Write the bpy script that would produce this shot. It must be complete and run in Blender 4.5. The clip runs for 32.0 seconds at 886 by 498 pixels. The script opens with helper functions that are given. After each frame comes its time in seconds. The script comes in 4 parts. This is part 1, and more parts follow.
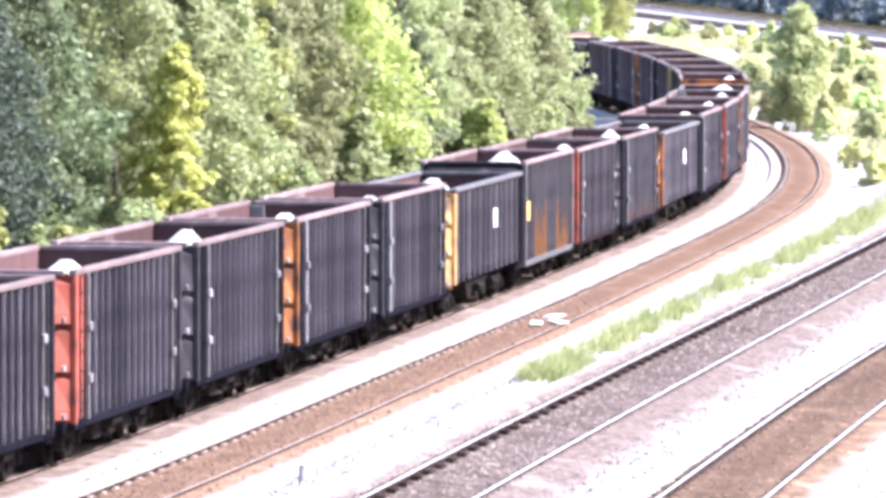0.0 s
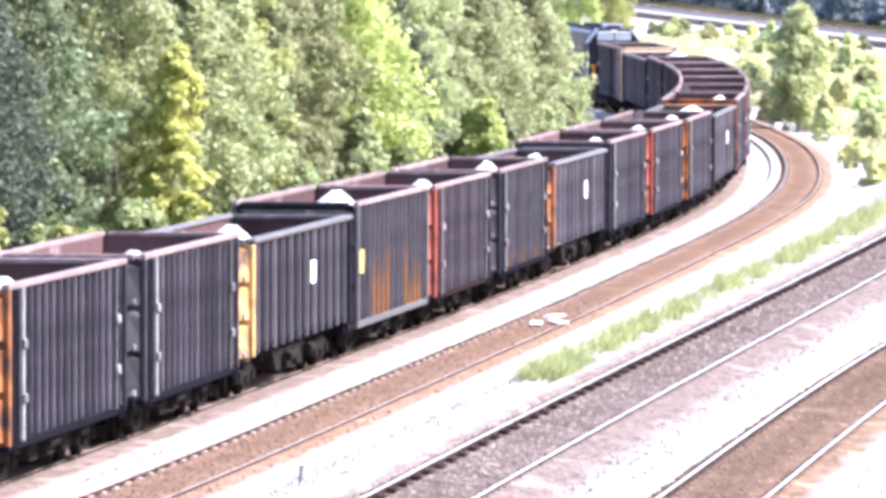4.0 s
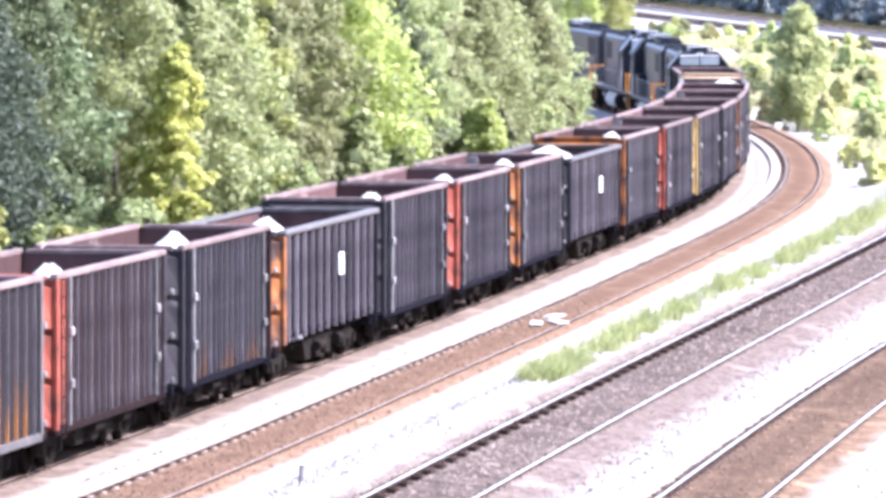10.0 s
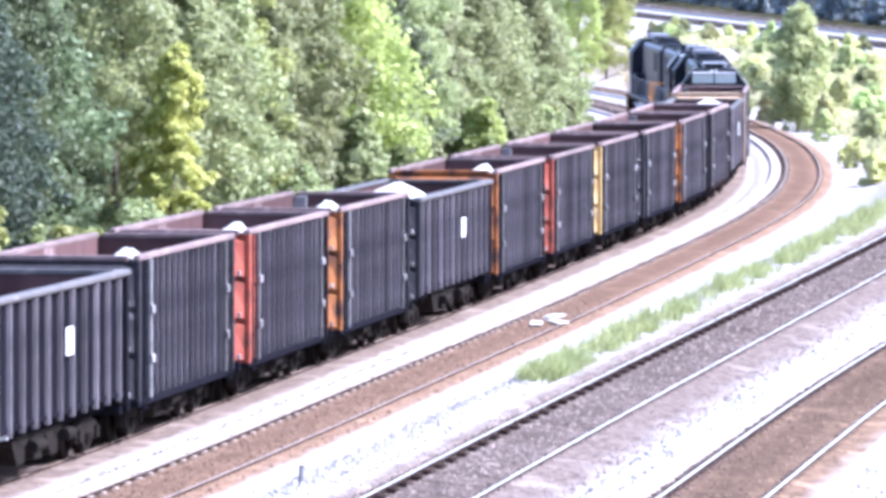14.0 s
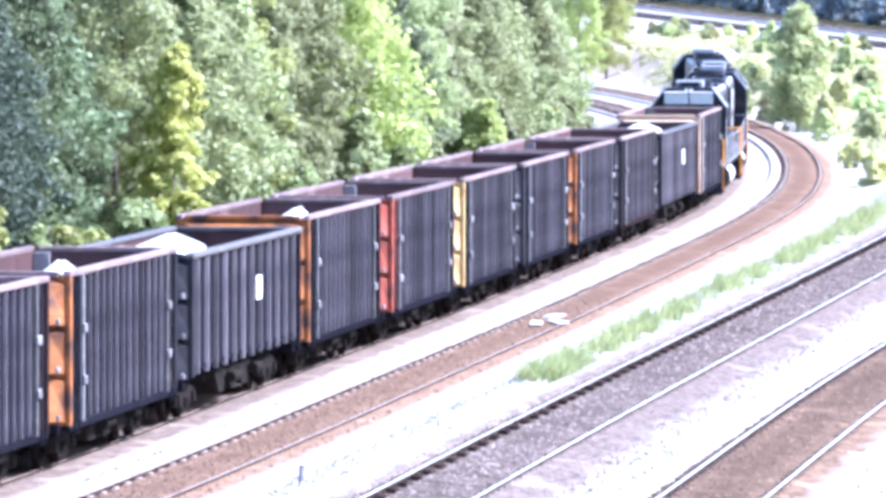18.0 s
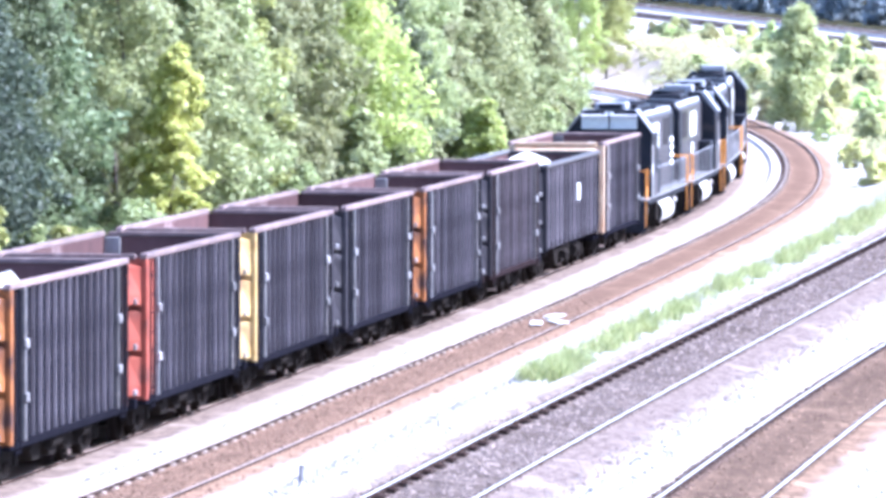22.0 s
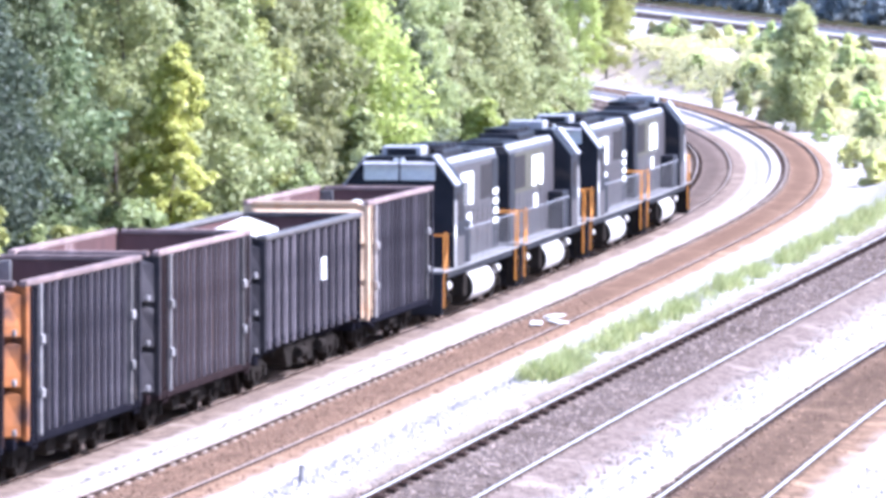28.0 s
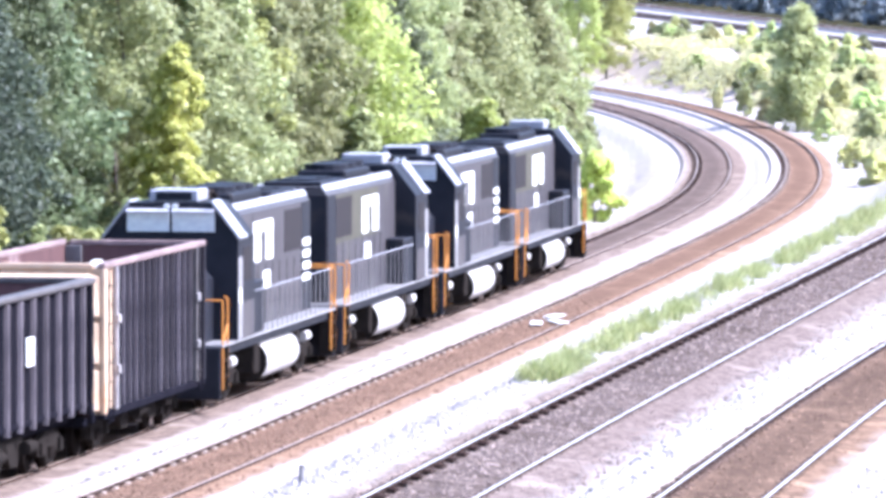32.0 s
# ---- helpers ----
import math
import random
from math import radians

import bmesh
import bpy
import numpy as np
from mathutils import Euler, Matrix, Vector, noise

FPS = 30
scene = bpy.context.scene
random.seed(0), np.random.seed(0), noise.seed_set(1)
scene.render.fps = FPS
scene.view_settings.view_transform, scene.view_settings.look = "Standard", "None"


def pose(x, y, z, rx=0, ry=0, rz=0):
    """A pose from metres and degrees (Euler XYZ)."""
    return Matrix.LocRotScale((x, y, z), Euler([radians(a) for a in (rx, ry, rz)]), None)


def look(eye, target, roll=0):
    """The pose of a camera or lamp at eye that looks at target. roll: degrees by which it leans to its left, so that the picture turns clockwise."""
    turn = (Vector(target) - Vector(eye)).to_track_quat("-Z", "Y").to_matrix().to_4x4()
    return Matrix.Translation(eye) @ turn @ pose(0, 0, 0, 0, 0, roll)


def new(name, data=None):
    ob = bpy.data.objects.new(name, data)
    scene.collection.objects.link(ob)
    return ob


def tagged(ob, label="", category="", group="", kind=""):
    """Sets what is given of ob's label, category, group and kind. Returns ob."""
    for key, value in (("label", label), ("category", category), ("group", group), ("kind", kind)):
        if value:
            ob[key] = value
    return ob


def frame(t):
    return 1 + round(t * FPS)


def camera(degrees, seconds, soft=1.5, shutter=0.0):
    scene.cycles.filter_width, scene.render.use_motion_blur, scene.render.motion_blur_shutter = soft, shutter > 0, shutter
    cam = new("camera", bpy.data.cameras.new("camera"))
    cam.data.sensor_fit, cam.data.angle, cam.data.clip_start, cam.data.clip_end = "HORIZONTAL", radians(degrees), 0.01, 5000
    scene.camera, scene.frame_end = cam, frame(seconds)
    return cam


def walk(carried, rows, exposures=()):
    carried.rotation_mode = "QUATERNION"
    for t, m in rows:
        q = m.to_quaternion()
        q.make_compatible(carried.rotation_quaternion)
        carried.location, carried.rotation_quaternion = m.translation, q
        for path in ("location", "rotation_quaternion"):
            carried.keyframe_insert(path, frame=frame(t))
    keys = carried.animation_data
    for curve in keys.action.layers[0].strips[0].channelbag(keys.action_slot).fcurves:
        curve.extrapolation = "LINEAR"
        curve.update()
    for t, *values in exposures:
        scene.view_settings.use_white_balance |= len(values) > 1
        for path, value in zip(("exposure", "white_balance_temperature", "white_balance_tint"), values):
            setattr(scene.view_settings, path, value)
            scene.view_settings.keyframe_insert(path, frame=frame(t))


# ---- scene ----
# ---- camera: it stands still, high beside the tracks ----
cam = camera(7.3048, 32.0, soft=4.0, shutter=0.5)
EYE = (0.0, 0.0, 12.2)
VIEW = look(EYE, (0.0, 100.0, 12.2 - 100.0 * math.tan(0.05509)), 0.678)
walk(cam, [(0.0, VIEW), (32.0, VIEW)], exposures=[
    (0.0, 1.67, 5720, 19), (9.0, 1.67, 5670, 20), (11.0, 1.49, 5520, 20), (13.0, 1.43, 5270, 20), (14.5, 1.53, 5120, 19), (17.0, 1.67, 4970, 18),
    (20.0, 1.72, 4970, 18), (23.0, 1.73, 5020, 19), (25.0, 1.63, 5120, 20), (28.0, 1.51, 5270, 20), (32.0, 1.49, 5320, 20)])

# ---- sky and sun ----
SUN_EL, SUN_AZ = radians(46), radians(93)   # azimuth from the +y axis, clockwise
world = bpy.data.worlds.new("sky")
scene.world = world
world.use_nodes = True
wn = world.node_tree
sky = wn.nodes.new("ShaderNodeTexSky")
sky.sky_type, sky.sun_disc = "NISHITA", False
sky.sun_elevation, sky.sun_rotation = SUN_EL, SUN_AZ
sky.air_density, sky.dust_density = 1.2, 2.5
wn.nodes["Background"].inputs["Strength"].default_value = 0.15
wn.links.new(sky.outputs[0], wn.nodes["Background"].inputs[0])
sun = new("sun", bpy.data.lights.new("sun", "SUN"))
sun.data.energy, sun.data.angle, sun.data.color = 4.6, radians(0.53), (1.0, 0.94, 0.86)
sun_from = Vector((math.sin(SUN_AZ) * math.cos(SUN_EL), math.cos(SUN_AZ) * math.cos(SUN_EL), math.sin(SUN_EL)))
sun.matrix_world = look(sun_from * 100, (0, 0, 0))


# ---- the plan: centre lines of the tracks ----
def centre_line(x0, y0, heading, knots, bends, s0=-80.0, s1=460.0, step=0.5):
    """Stations s, places and headings of a line whose curvature runs through knots."""
    s = np.arange(s0, s1, step)
    turn = np.cumsum(np.interp(s, knots, bends)) * step
    i0 = int(np.argmin(abs(s)))
    h = turn - turn[i0] + heading
    x, y = np.cumsum(np.cos(h)) * step, np.cumsum(np.sin(h)) * step
    return s, x - x[i0] + x0, y - y[i0] + y0, h


LINE_B = centre_line(-7.722, 110.716, 1.42013, [-40, *range(20, 341, 20)],
                     [0.00088, 0.00062, 9e-05, -0.00028, 0.00037, 0, -7e-05, 0.00066, 0.00113, 0.00165, 0.00109, 0.0016,
                      0.00195, 0.001, 0.00254, 0.0025, 0.003, 0.00301])
LINE_C = centre_line(-2.191, 98.429, 1.41717, [-30, 100], [-0.00062, 0.00031], s1=220)
LINE_D = centre_line(1.605, 90.647, 1.41445, [-30, 100], [0.00152, -0.00277], s1=160)
LINE_F = centre_line(42.0, 375.0, 1.7308, [0, 100], [0.0, 0.0], s0=-60, s1=420)
OFF_A = -4.025


def grade(s):
    """Height of the rails of the two main tracks along their stations."""
    u = (np.clip(s, -80, 330) - 60) / 100
    return -1.21856 * u + 0.20683 * u ** 2 + 0.00835 * u ** 3


def rail_z_a(s, o):
    return grade(s) + np.interp(s, [100, 170], [0.012, 0.012]) * (o - OFF_A)


def rail_z_b(s, o):
    return grade(s) + 0.195 + np.interp(s, [100, 170], [-0.0085, -0.0347]) * o


def rail_z_c(s, o):
    return 2.1495 - 0.0875 * o + 0 * s


def rail_z_d(s, o):
    return 2.4373 - 0.0683 * o + 0 * s


def rail_z_f(s, o):
    return 0.95 + 0 * s + 0 * o


def spot(line, s, o):
    """The place and heading at station s, o metres to the right of a line."""
    h = np.interp(s, line[0], line[3])
    return np.interp(s, line[0], line[1]) + o * np.sin(h), np.interp(s, line[0], line[2]) - o * np.cos(h), h


def nearest(line, x, y):
    """Station and offset to the right of places x, y (arrays)."""
    xs, ys = line[1][::4], line[2][::4]
    best = np.empty(len(x), int)
    for a in range(0, len(x), 4000):
        d = (x[a:a + 4000, None] - xs) ** 2 + (y[a:a + 4000, None] - ys) ** 2
        best[a:a + 4000] = d.argmin(1)
    h = line[3][::4][best]
    dx, dy = x - xs[best], y - ys[best]
    return line[0][::4][best] + dx * np.cos(h) + dy * np.sin(h), dx * np.sin(h) - dy * np.cos(h)


def ease(a, b, v):
    u = np.clip((v - a) / (b - a), 0, 1)
    return u * u * (3 - 2 * u)


def ground_height(x, y):
    x, y = np.atleast_1d(np.asarray(x, float)), np.atleast_1d(np.asarray(y, float))
    sb, ob = nearest(LINE_B, x, y)
    sc, oc = nearest(LINE_C, x, y)
    sd, od = nearest(LINE_D, x, y)
    sf, of = nearest(LINE_F, x, y)
    za, zb = rail_z_a(sb, np.clip(ob, -6, -2)), rail_z_b(sb, np.clip(ob, -2, 2))
    z = za + (zb - za) * ease(-2.7, -1.5, ob) - 0.2
    z = z - 0.45 * ease(6.4, 8.2, -ob) + 0.22 * np.clip(-ob - 16, 0, 40)          # ditch and wooded slope
    zc = rail_z_c(sc, np.clip(oc, -2, 2)) - 0.2
    zd = rail_z_d(sd, np.clip(od, -2, 2)) - 0.2
    gap_b, gap_c = np.clip(ob - 2.1, 0, None), np.clip(-oc - 2.1, 0, None)
    u = gap_b / (gap_b + gap_c + 1e-6)
    u = u * (1 - ease(300, 380, y))
    z = np.where(ob > 2.1, z + (zc - z) * u * u * (3 - 2 * u), z)
    gap_c, gap_d = np.clip(oc - 2.1, 0, None), np.clip(-od - 2.1, 0, None)
    u = gap_c / (gap_c + gap_d + 1e-6)
    near_side = (oc > 2.1) & (y < 330)
    z = np.where(near_side, zc + (zd - zc) * u, z)
    z = np.where((od > 2.1) & near_side, zd - 0.12 * np.clip(od - 2.1, 0, 30), z)
    # the far line on its low bank
    w = ease(60, 6, abs(of - 2.2)) * ease(385, 425, y) * ease(3, 9, ob)
    z = z + (0.75 - z) * w
    far = ease(560, 640, y) * ease(3, 9, ob)
    return z + (0.7 - z) * far


def travelled(t):
    """Metres that the train has gone towards the camera since 19 s."""
    u = t - 19.0
    return 8.96412 * u + 0.0299 * u * u / 2 - 0.00307 * u ** 3 / 6 - 0.60 * math.log1p(math.exp(11 - t))


# ---- materials ----
def mat(name, c1, c2, scale=6.0, rough=0.7, metal=0.0, bump=0.0, bump_scale=40.0, stain=None, stain_at=0.55, stain_scale=1.3,
        vary=0.0, island=False, stretch=(1, 1, 1), coords="Object", spread=0.25, spec=0.5):
    """Two tones mixed by noise, stains at a larger scale, fine relief, and a change from piece to piece."""
    m = bpy.data.materials.new(name)
    m.use_nodes = True
    nt = m.node_tree
    N, L = nt.nodes, nt.links
    b = N["Principled BSDF"]
    tc = N.new("ShaderNodeTexCoord")
    mp = N.new("ShaderNodeMapping")
    mp.inputs["Scale"].default_value = stretch
    L.new(tc.outputs[coords], mp.inputs[0])

    def field(sc, detail):
        n = N.new("ShaderNodeTexNoise")
        n.inputs["Scale"].default_value, n.inputs["Detail"].default_value = sc, detail
        L.new(mp.outputs[0], n.inputs["Vector"])
        return n.outputs["Fac"]

    def ramp(src, lo, hi):
        r = N.new("ShaderNodeMapRange")
        r.inputs[1].default_value, r.inputs[2].default_value = lo, hi
        L.new(src, r.inputs[0])
        return r.outputs[0]

    def blend(fac, a, c):
        x = N.new("ShaderNodeMix")
        x.data_type = "RGBA"
        L.new(fac, x.inputs["Factor"])
        for sock, val in ((x.inputs[6], a), (x.inputs[7], c)):
            if isinstance(val, tuple):
                sock.default_value = (*val, 1)
            else:
                L.new(val, sock)
        return x.outputs[2]

    col = blend(ramp(field(scale, 6), 0.5 - spread, 0.5 + spread), c1, c2)
    if stain:
        col = blend(ramp(field(stain_scale, 4), stain_at, stain_at + 0.14), col, stain)
    if vary:
        g = N.new("ShaderNodeNewGeometry") if island else N.new("ShaderNodeObjectInfo")
        hs = N.new("ShaderNodeHueSaturation")
        v = N.new("ShaderNodeMapRange")
        v.inputs[3].default_value, v.inputs[4].default_value = 1 - vary, 1 + vary
        L.new(g.outputs["Random Per Island" if island else "Random"], v.inputs[0])
        L.new(v.outputs[0], hs.inputs["Value"])
        L.new(col, hs.inputs["Color"])
        col = hs.outputs[0]
    L.new(col, b.inputs["Base Color"])
    b.inputs["Roughness"].default_value, b.inputs["Metallic"].default_value = rough, metal
    b.inputs["Specular IOR Level"].default_value = spec
    if bump:
        bp = N.new("ShaderNodeBump")
        bp.inputs["Strength"].default_value, bp.inputs["Distance"].default_value = bump, 0.02
        L.new(field(bump_scale, 5), bp.inputs["Height"])
        L.new(bp.outputs[0], b.inputs["Normal"])
    return m


def leaf_mat(name, c1, c2, c3):
    """Leaves: their own tone each, another per plant, and light that comes through."""
    m = bpy.data.materials.new(name)
    m.use_nodes = True
    N, L = m.node_tree.nodes, m.node_tree.links
    b = N["Principled BSDF"]
    g, o = N.new("ShaderNodeNewGeometry"), N.new("ShaderNodeObjectInfo")
    r = N.new("ShaderNodeValToRGB")
    r.color_ramp.elements[0].color, r.color_ramp.elements[1].color = (*c1, 1), (*c3, 1)
    e = r.color_ramp.elements.new(0.55)
    e.color = (*c2, 1)
    L.new(g.outputs["Random Per Island"], r.inputs[0])
    hs = N.new("ShaderNodeHueSaturation")
    for out, lo, hi in (("Value", 0.75, 1.3), ("Hue", 0.485, 0.515)):
        v = N.new("ShaderNodeMapRange")
        v.inputs[3].default_value, v.inputs[4].default_value = lo, hi
        L.new(o.outputs["Random"], v.inputs[0])
        L.new(v.outputs[0], hs.inputs[out])
    L.new(r.outputs[0], hs.inputs["Color"])
    L.new(hs.outputs[0], b.inputs["Base Color"])
    b.inputs["Roughness"].default_value = 0.55
    tr = N.new("ShaderNodeBsdfTranslucent")
    L.new(hs.outputs[0], tr.inputs[0])
    mx = N.new("ShaderNodeMixShader")
    mx.inputs[0].default_value = 0.47
    L.new(b.outputs[0], mx.inputs[1])
    L.new(tr.outputs[0], mx.inputs[2])
    L.new(mx.outputs[0], N["Material Output"].inputs[0])
    return m


def rust_mat(name, c1, c2, rust, reach=2.6):
    """Worn steel whose rust climbs from the sill in uneven streaks."""
    m = mat(name, c1, c2, 4, 0.55, vary=0.2)
    N, L = m.node_tree.nodes, m.node_tree.links
    b = N["Principled BSDF"]
    tc, sp, nz = N.new("ShaderNodeTexCoord"), N.new("ShaderNodeSeparateXYZ"), N.new("ShaderNodeTexNoise")
    nz.inputs["Scale"].default_value, nz.inputs["Detail"].default_value = 2.2, 5
    L.new(tc.outputs["Object"], sp.inputs[0])
    L.new(tc.outputs["Object"], nz.inputs["Vector"])
    info = N.new("ShaderNodeObjectInfo")
    top = N.new("ShaderNodeMapRange")          # how high the rust reaches, piece by piece
    top.inputs[3].default_value, top.inputs[4].default_value = reach - 1.1, reach
    L.new(info.outputs["Random"], top.inputs[0])
    d = N.new("ShaderNodeMath")
    d.operation = "SUBTRACT"
    L.new(top.outputs[0], d.inputs[0])
    L.new(sp.outputs["Z"], d.inputs[1])
    a = N.new("ShaderNodeMath")
    a.operation = "MULTIPLY_ADD"
    a.inputs[1].default_value = 2.0
    L.new(nz.outputs["Fac"], a.inputs[0])
    L.new(d.outputs[0], a.inputs[2])
    r = N.new("ShaderNodeMapRange")
    r.inputs[1].default_value, r.inputs[2].default_value, r.inputs[4].default_value = 0.75, 1.7, 0.9
    L.new(a.outputs[0], r.inputs[0])
    x = N.new("ShaderNodeMix")
    x.data_type = "RGBA"
    x.inputs[7].default_value = (*rust, 1)
    L.new(b.inputs["Base Color"].links[0].from_socket, x.inputs[6])
    L.new(r.outputs[0], x.inputs["Factor"])
    L.new(x.outputs[2], b.inputs["Base Color"])
    return m


def bed_mat(name, c1, c2, stain, pale):
    """Trackbed stone: dirt and rust near the rails that thin out unevenly into pale stone at the margins."""
    m = mat(name, c1, c2, 5.0, 0.95, bump=0.8, bump_scale=9, stain=stain, stain_at=0.56, stain_scale=0.9, spread=0.16, spec=0.0)
    N, L = m.node_tree.nodes, m.node_tree.links
    b = N["Principled BSDF"]
    tc, at = N.new("ShaderNodeTexCoord"), N.new("ShaderNodeAttribute")
    at.attribute_name = "margin"
    parts = []
    for sc, amount in ((0.55, 0.55), (7.0, 0.75)):
        n = N.new("ShaderNodeTexNoise")
        n.inputs["Scale"].default_value, n.inputs["Detail"].default_value = sc, 4
        L.new(tc.outputs["Object"], n.inputs["Vector"])
        k = N.new("ShaderNodeMath")
        k.operation = "MULTIPLY_ADD"
        k.inputs[1].default_value = amount
        L.new(n.outputs["Fac"], k.inputs[0])
        L.new(parts[-1] if parts else at.outputs["Fac"], k.inputs[2])
        parts.append(k.outputs[0])
    r = N.new("ShaderNodeMapRange")
    r.inputs[1].default_value, r.inputs[2].default_value = 1.02, 1.5
    L.new(parts[-1], r.inputs[0])
    x = N.new("ShaderNodeMix")
    x.data_type = "RGBA"
    x.inputs[7].default_value = (*pale, 1)
    grease = N.new("ShaderNodeMapRange")       # a dark oily strip down the middle, broken by the coarse noise
    grease.inputs[1].default_value, grease.inputs[2].default_value, grease.inputs[3].default_value, grease.inputs[4].default_value = -0.1, 0.42, 0.75, 0.0
    L.new(parts[0], grease.inputs[0])
    g = N.new("ShaderNodeMix")
    g.data_type = "RGBA"
    g.inputs[7].default_value = (c2[0] * 0.62, c2[1] * 0.62, c2[2] * 0.66, 1)
    L.new(b.inputs["Base Color"].links[0].from_socket, g.inputs[6])
    L.new(grease.outputs[0], g.inputs["Factor"])
    L.new(g.outputs[2], x.inputs[6])
    L.new(r.outputs[0], x.inputs["Factor"])
    L.new(x.outputs[2], b.inputs["Base Color"])
    return m


M_GRAVEL = mat("pale_ballast", (0.41, 0.38, 0.365), (0.25, 0.23, 0.222), 7.0, 0.95, bump=0.5, bump_scale=14, stain=(0.29, 0.258, 0.238), stain_at=0.56, stain_scale=0.35, spread=0.16, spec=0.0)
M_STONE = mat("ballast_stone", (0.46, 0.425, 0.405), (0.30, 0.275, 0.262), 4, 0.9, vary=0.3, island=True, spec=0.0)
M_STONE_DARK = mat("grimy_stone", (0.30, 0.238, 0.21), (0.14, 0.109, 0.096), 4, 0.9, vary=0.4, island=True, spec=0.0)
M_STONE_BROWN = mat("rust_dusted_stone", (0.27, 0.182, 0.128), (0.115, 0.079, 0.058), 4, 0.9, vary=0.45, island=True, spec=0.0)
M_STONE_RUST = mat("rust_stained_stone", (0.25, 0.165, 0.117), (0.14, 0.093, 0.067), 4, 0.9, vary=0.3, island=True, spec=0.0)
M_BED_B = bed_mat("rusty_ballast", (0.27, 0.173, 0.118), (0.155, 0.099, 0.07), (0.34, 0.227, 0.157), (0.37, 0.335, 0.315))
M_BED_C = bed_mat("fouled_ballast", (0.225, 0.175, 0.153), (0.095, 0.073, 0.064), (0.29, 0.235, 0.21), (0.36, 0.335, 0.325))
M_BED_D = bed_mat("brown_ballast", (0.23, 0.152, 0.105), (0.10, 0.068, 0.05), (0.31, 0.207, 0.14), (0.37, 0.335, 0.315))
# the distant track's shaded line, painted as darker stone
M_BED_E = bed_mat("shaded_far_ballast", (0.085, 0.064, 0.056), (0.05, 0.039, 0.035), (0.10, 0.077, 0.067), (0.12, 0.095, 0.085))
M_BED_A = bed_mat("dusty_ballast", (0.225, 0.17, 0.143), (0.115, 0.087, 0.074), (0.30, 0.24, 0.205), (0.37, 0.34, 0.325))
M_RAIL = mat("rusty_rail", (0.055, 0.034, 0.026), (0.026, 0.018, 0.016), 8, 0.75, bump=0.3, spec=0.0)
# worn heads, whitened in colour to stand for their sky glint
M_RAILHEAD = mat("worn_glint_rail_head", (0.54, 0.51, 0.50), (0.4, 0.38, 0.37), 3, 0.5, 0.3)
M_RAILHEAD_DULL = mat("dull_rail_head", (0.40, 0.305, 0.24), (0.24, 0.175, 0.14), 3, 0.5, 0.25)
M_TIE = mat("weathered_tie", (0.15, 0.115, 0.095), (0.07, 0.055, 0.048), 3, 0.9, bump=0.5, stretch=(1, 12, 4), vary=0.4, spec=0.0)
M_PLATE = mat("rusty_tie_plate", (0.14, 0.10, 0.085), (0.08, 0.058, 0.05), 9, 0.8, vary=0.3, spec=0.0)
M_ANCHOR = mat("dark_rail_anchor", (0.035, 0.023, 0.02), (0.02, 0.014, 0.013), 9, 0.8, spec=0.0)
M_ANCHOR_PALE = mat("dusty_rail_anchor", (0.44, 0.36, 0.31), (0.30, 0.25, 0.21), 9, 0.8, vary=0.2, spec=0.0)
M_LITTER = mat("leaf_litter", (0.075, 0.065, 0.035), (0.04, 0.04, 0.02), 2, 0.95, bump=0.6, bump_scale=6, spec=0.0)
M_SOIL = mat("dry_soil", (0.44, 0.36, 0.31), (0.33, 0.285, 0.21), 0.8, 0.95, bump=0.6, bump_scale=6, stain=(0.52, 0.45, 0.41), stain_scale=0.2, spec=0.0)
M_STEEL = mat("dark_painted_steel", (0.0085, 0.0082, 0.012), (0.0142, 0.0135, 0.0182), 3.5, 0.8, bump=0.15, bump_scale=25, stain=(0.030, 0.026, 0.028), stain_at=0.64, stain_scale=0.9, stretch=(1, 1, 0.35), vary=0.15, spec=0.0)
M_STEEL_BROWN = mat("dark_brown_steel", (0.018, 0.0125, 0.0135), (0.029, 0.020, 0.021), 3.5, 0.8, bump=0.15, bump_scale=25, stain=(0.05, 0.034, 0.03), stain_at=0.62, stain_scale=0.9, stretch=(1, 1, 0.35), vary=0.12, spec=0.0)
M_STEEL_RUST = mat("rust_streaked_steel", (0.017, 0.0155, 0.019), (0.03, 0.026, 0.029), 3.0, 0.8, bump=0.2, bump_scale=25, stain=(0.085, 0.036, 0.019), stain_at=0.64, stain_scale=0.75, stretch=(1, 1, 0.3), vary=0.1, spec=0.0)
# ribs paler than the walls: light on their faces painted in, besides wear
M_RIB = mat("worn_lit_rib_steel", (0.062, 0.055, 0.063), (0.15, 0.132, 0.145), 4, 0.7, bump=0.15, bump_scale=25, stain=(0.085, 0.06, 0.052), stain_at=0.6, stain_scale=0.8, stretch=(1, 1, 0.3), vary=0.4, spec=0.02)
M_RIB_RUST = rust_mat("rusted_rib_steel", (0.06, 0.052, 0.06), (0.11, 0.095, 0.10), (0.40, 0.15, 0.028))
M_RIB_DULL = rust_mat("dull_rusted_rib_steel", (0.06, 0.052, 0.06), (0.11, 0.095, 0.10), (0.19, 0.085, 0.035), 1.9)
M_RIB_GREY = mat("grey_rib_steel", (0.06, 0.053, 0.062), (0.125, 0.112, 0.118), 4, 0.6, stain=(0.2, 0.11, 0.05), stain_at=0.66, stain_scale=0.8, stretch=(1, 1, 0.3), vary=0.3, spec=0.02)
# wear, and sunlight along the top edge, both put into the colour
M_CHORD = mat("worn_sunlit_chord", (0.27, 0.195, 0.185), (0.14, 0.103, 0.102), 3, 0.6, stain=(0.45, 0.36, 0.35), stain_at=0.6, vary=0.25, stretch=(0.4, 1, 1), spec=0.1)
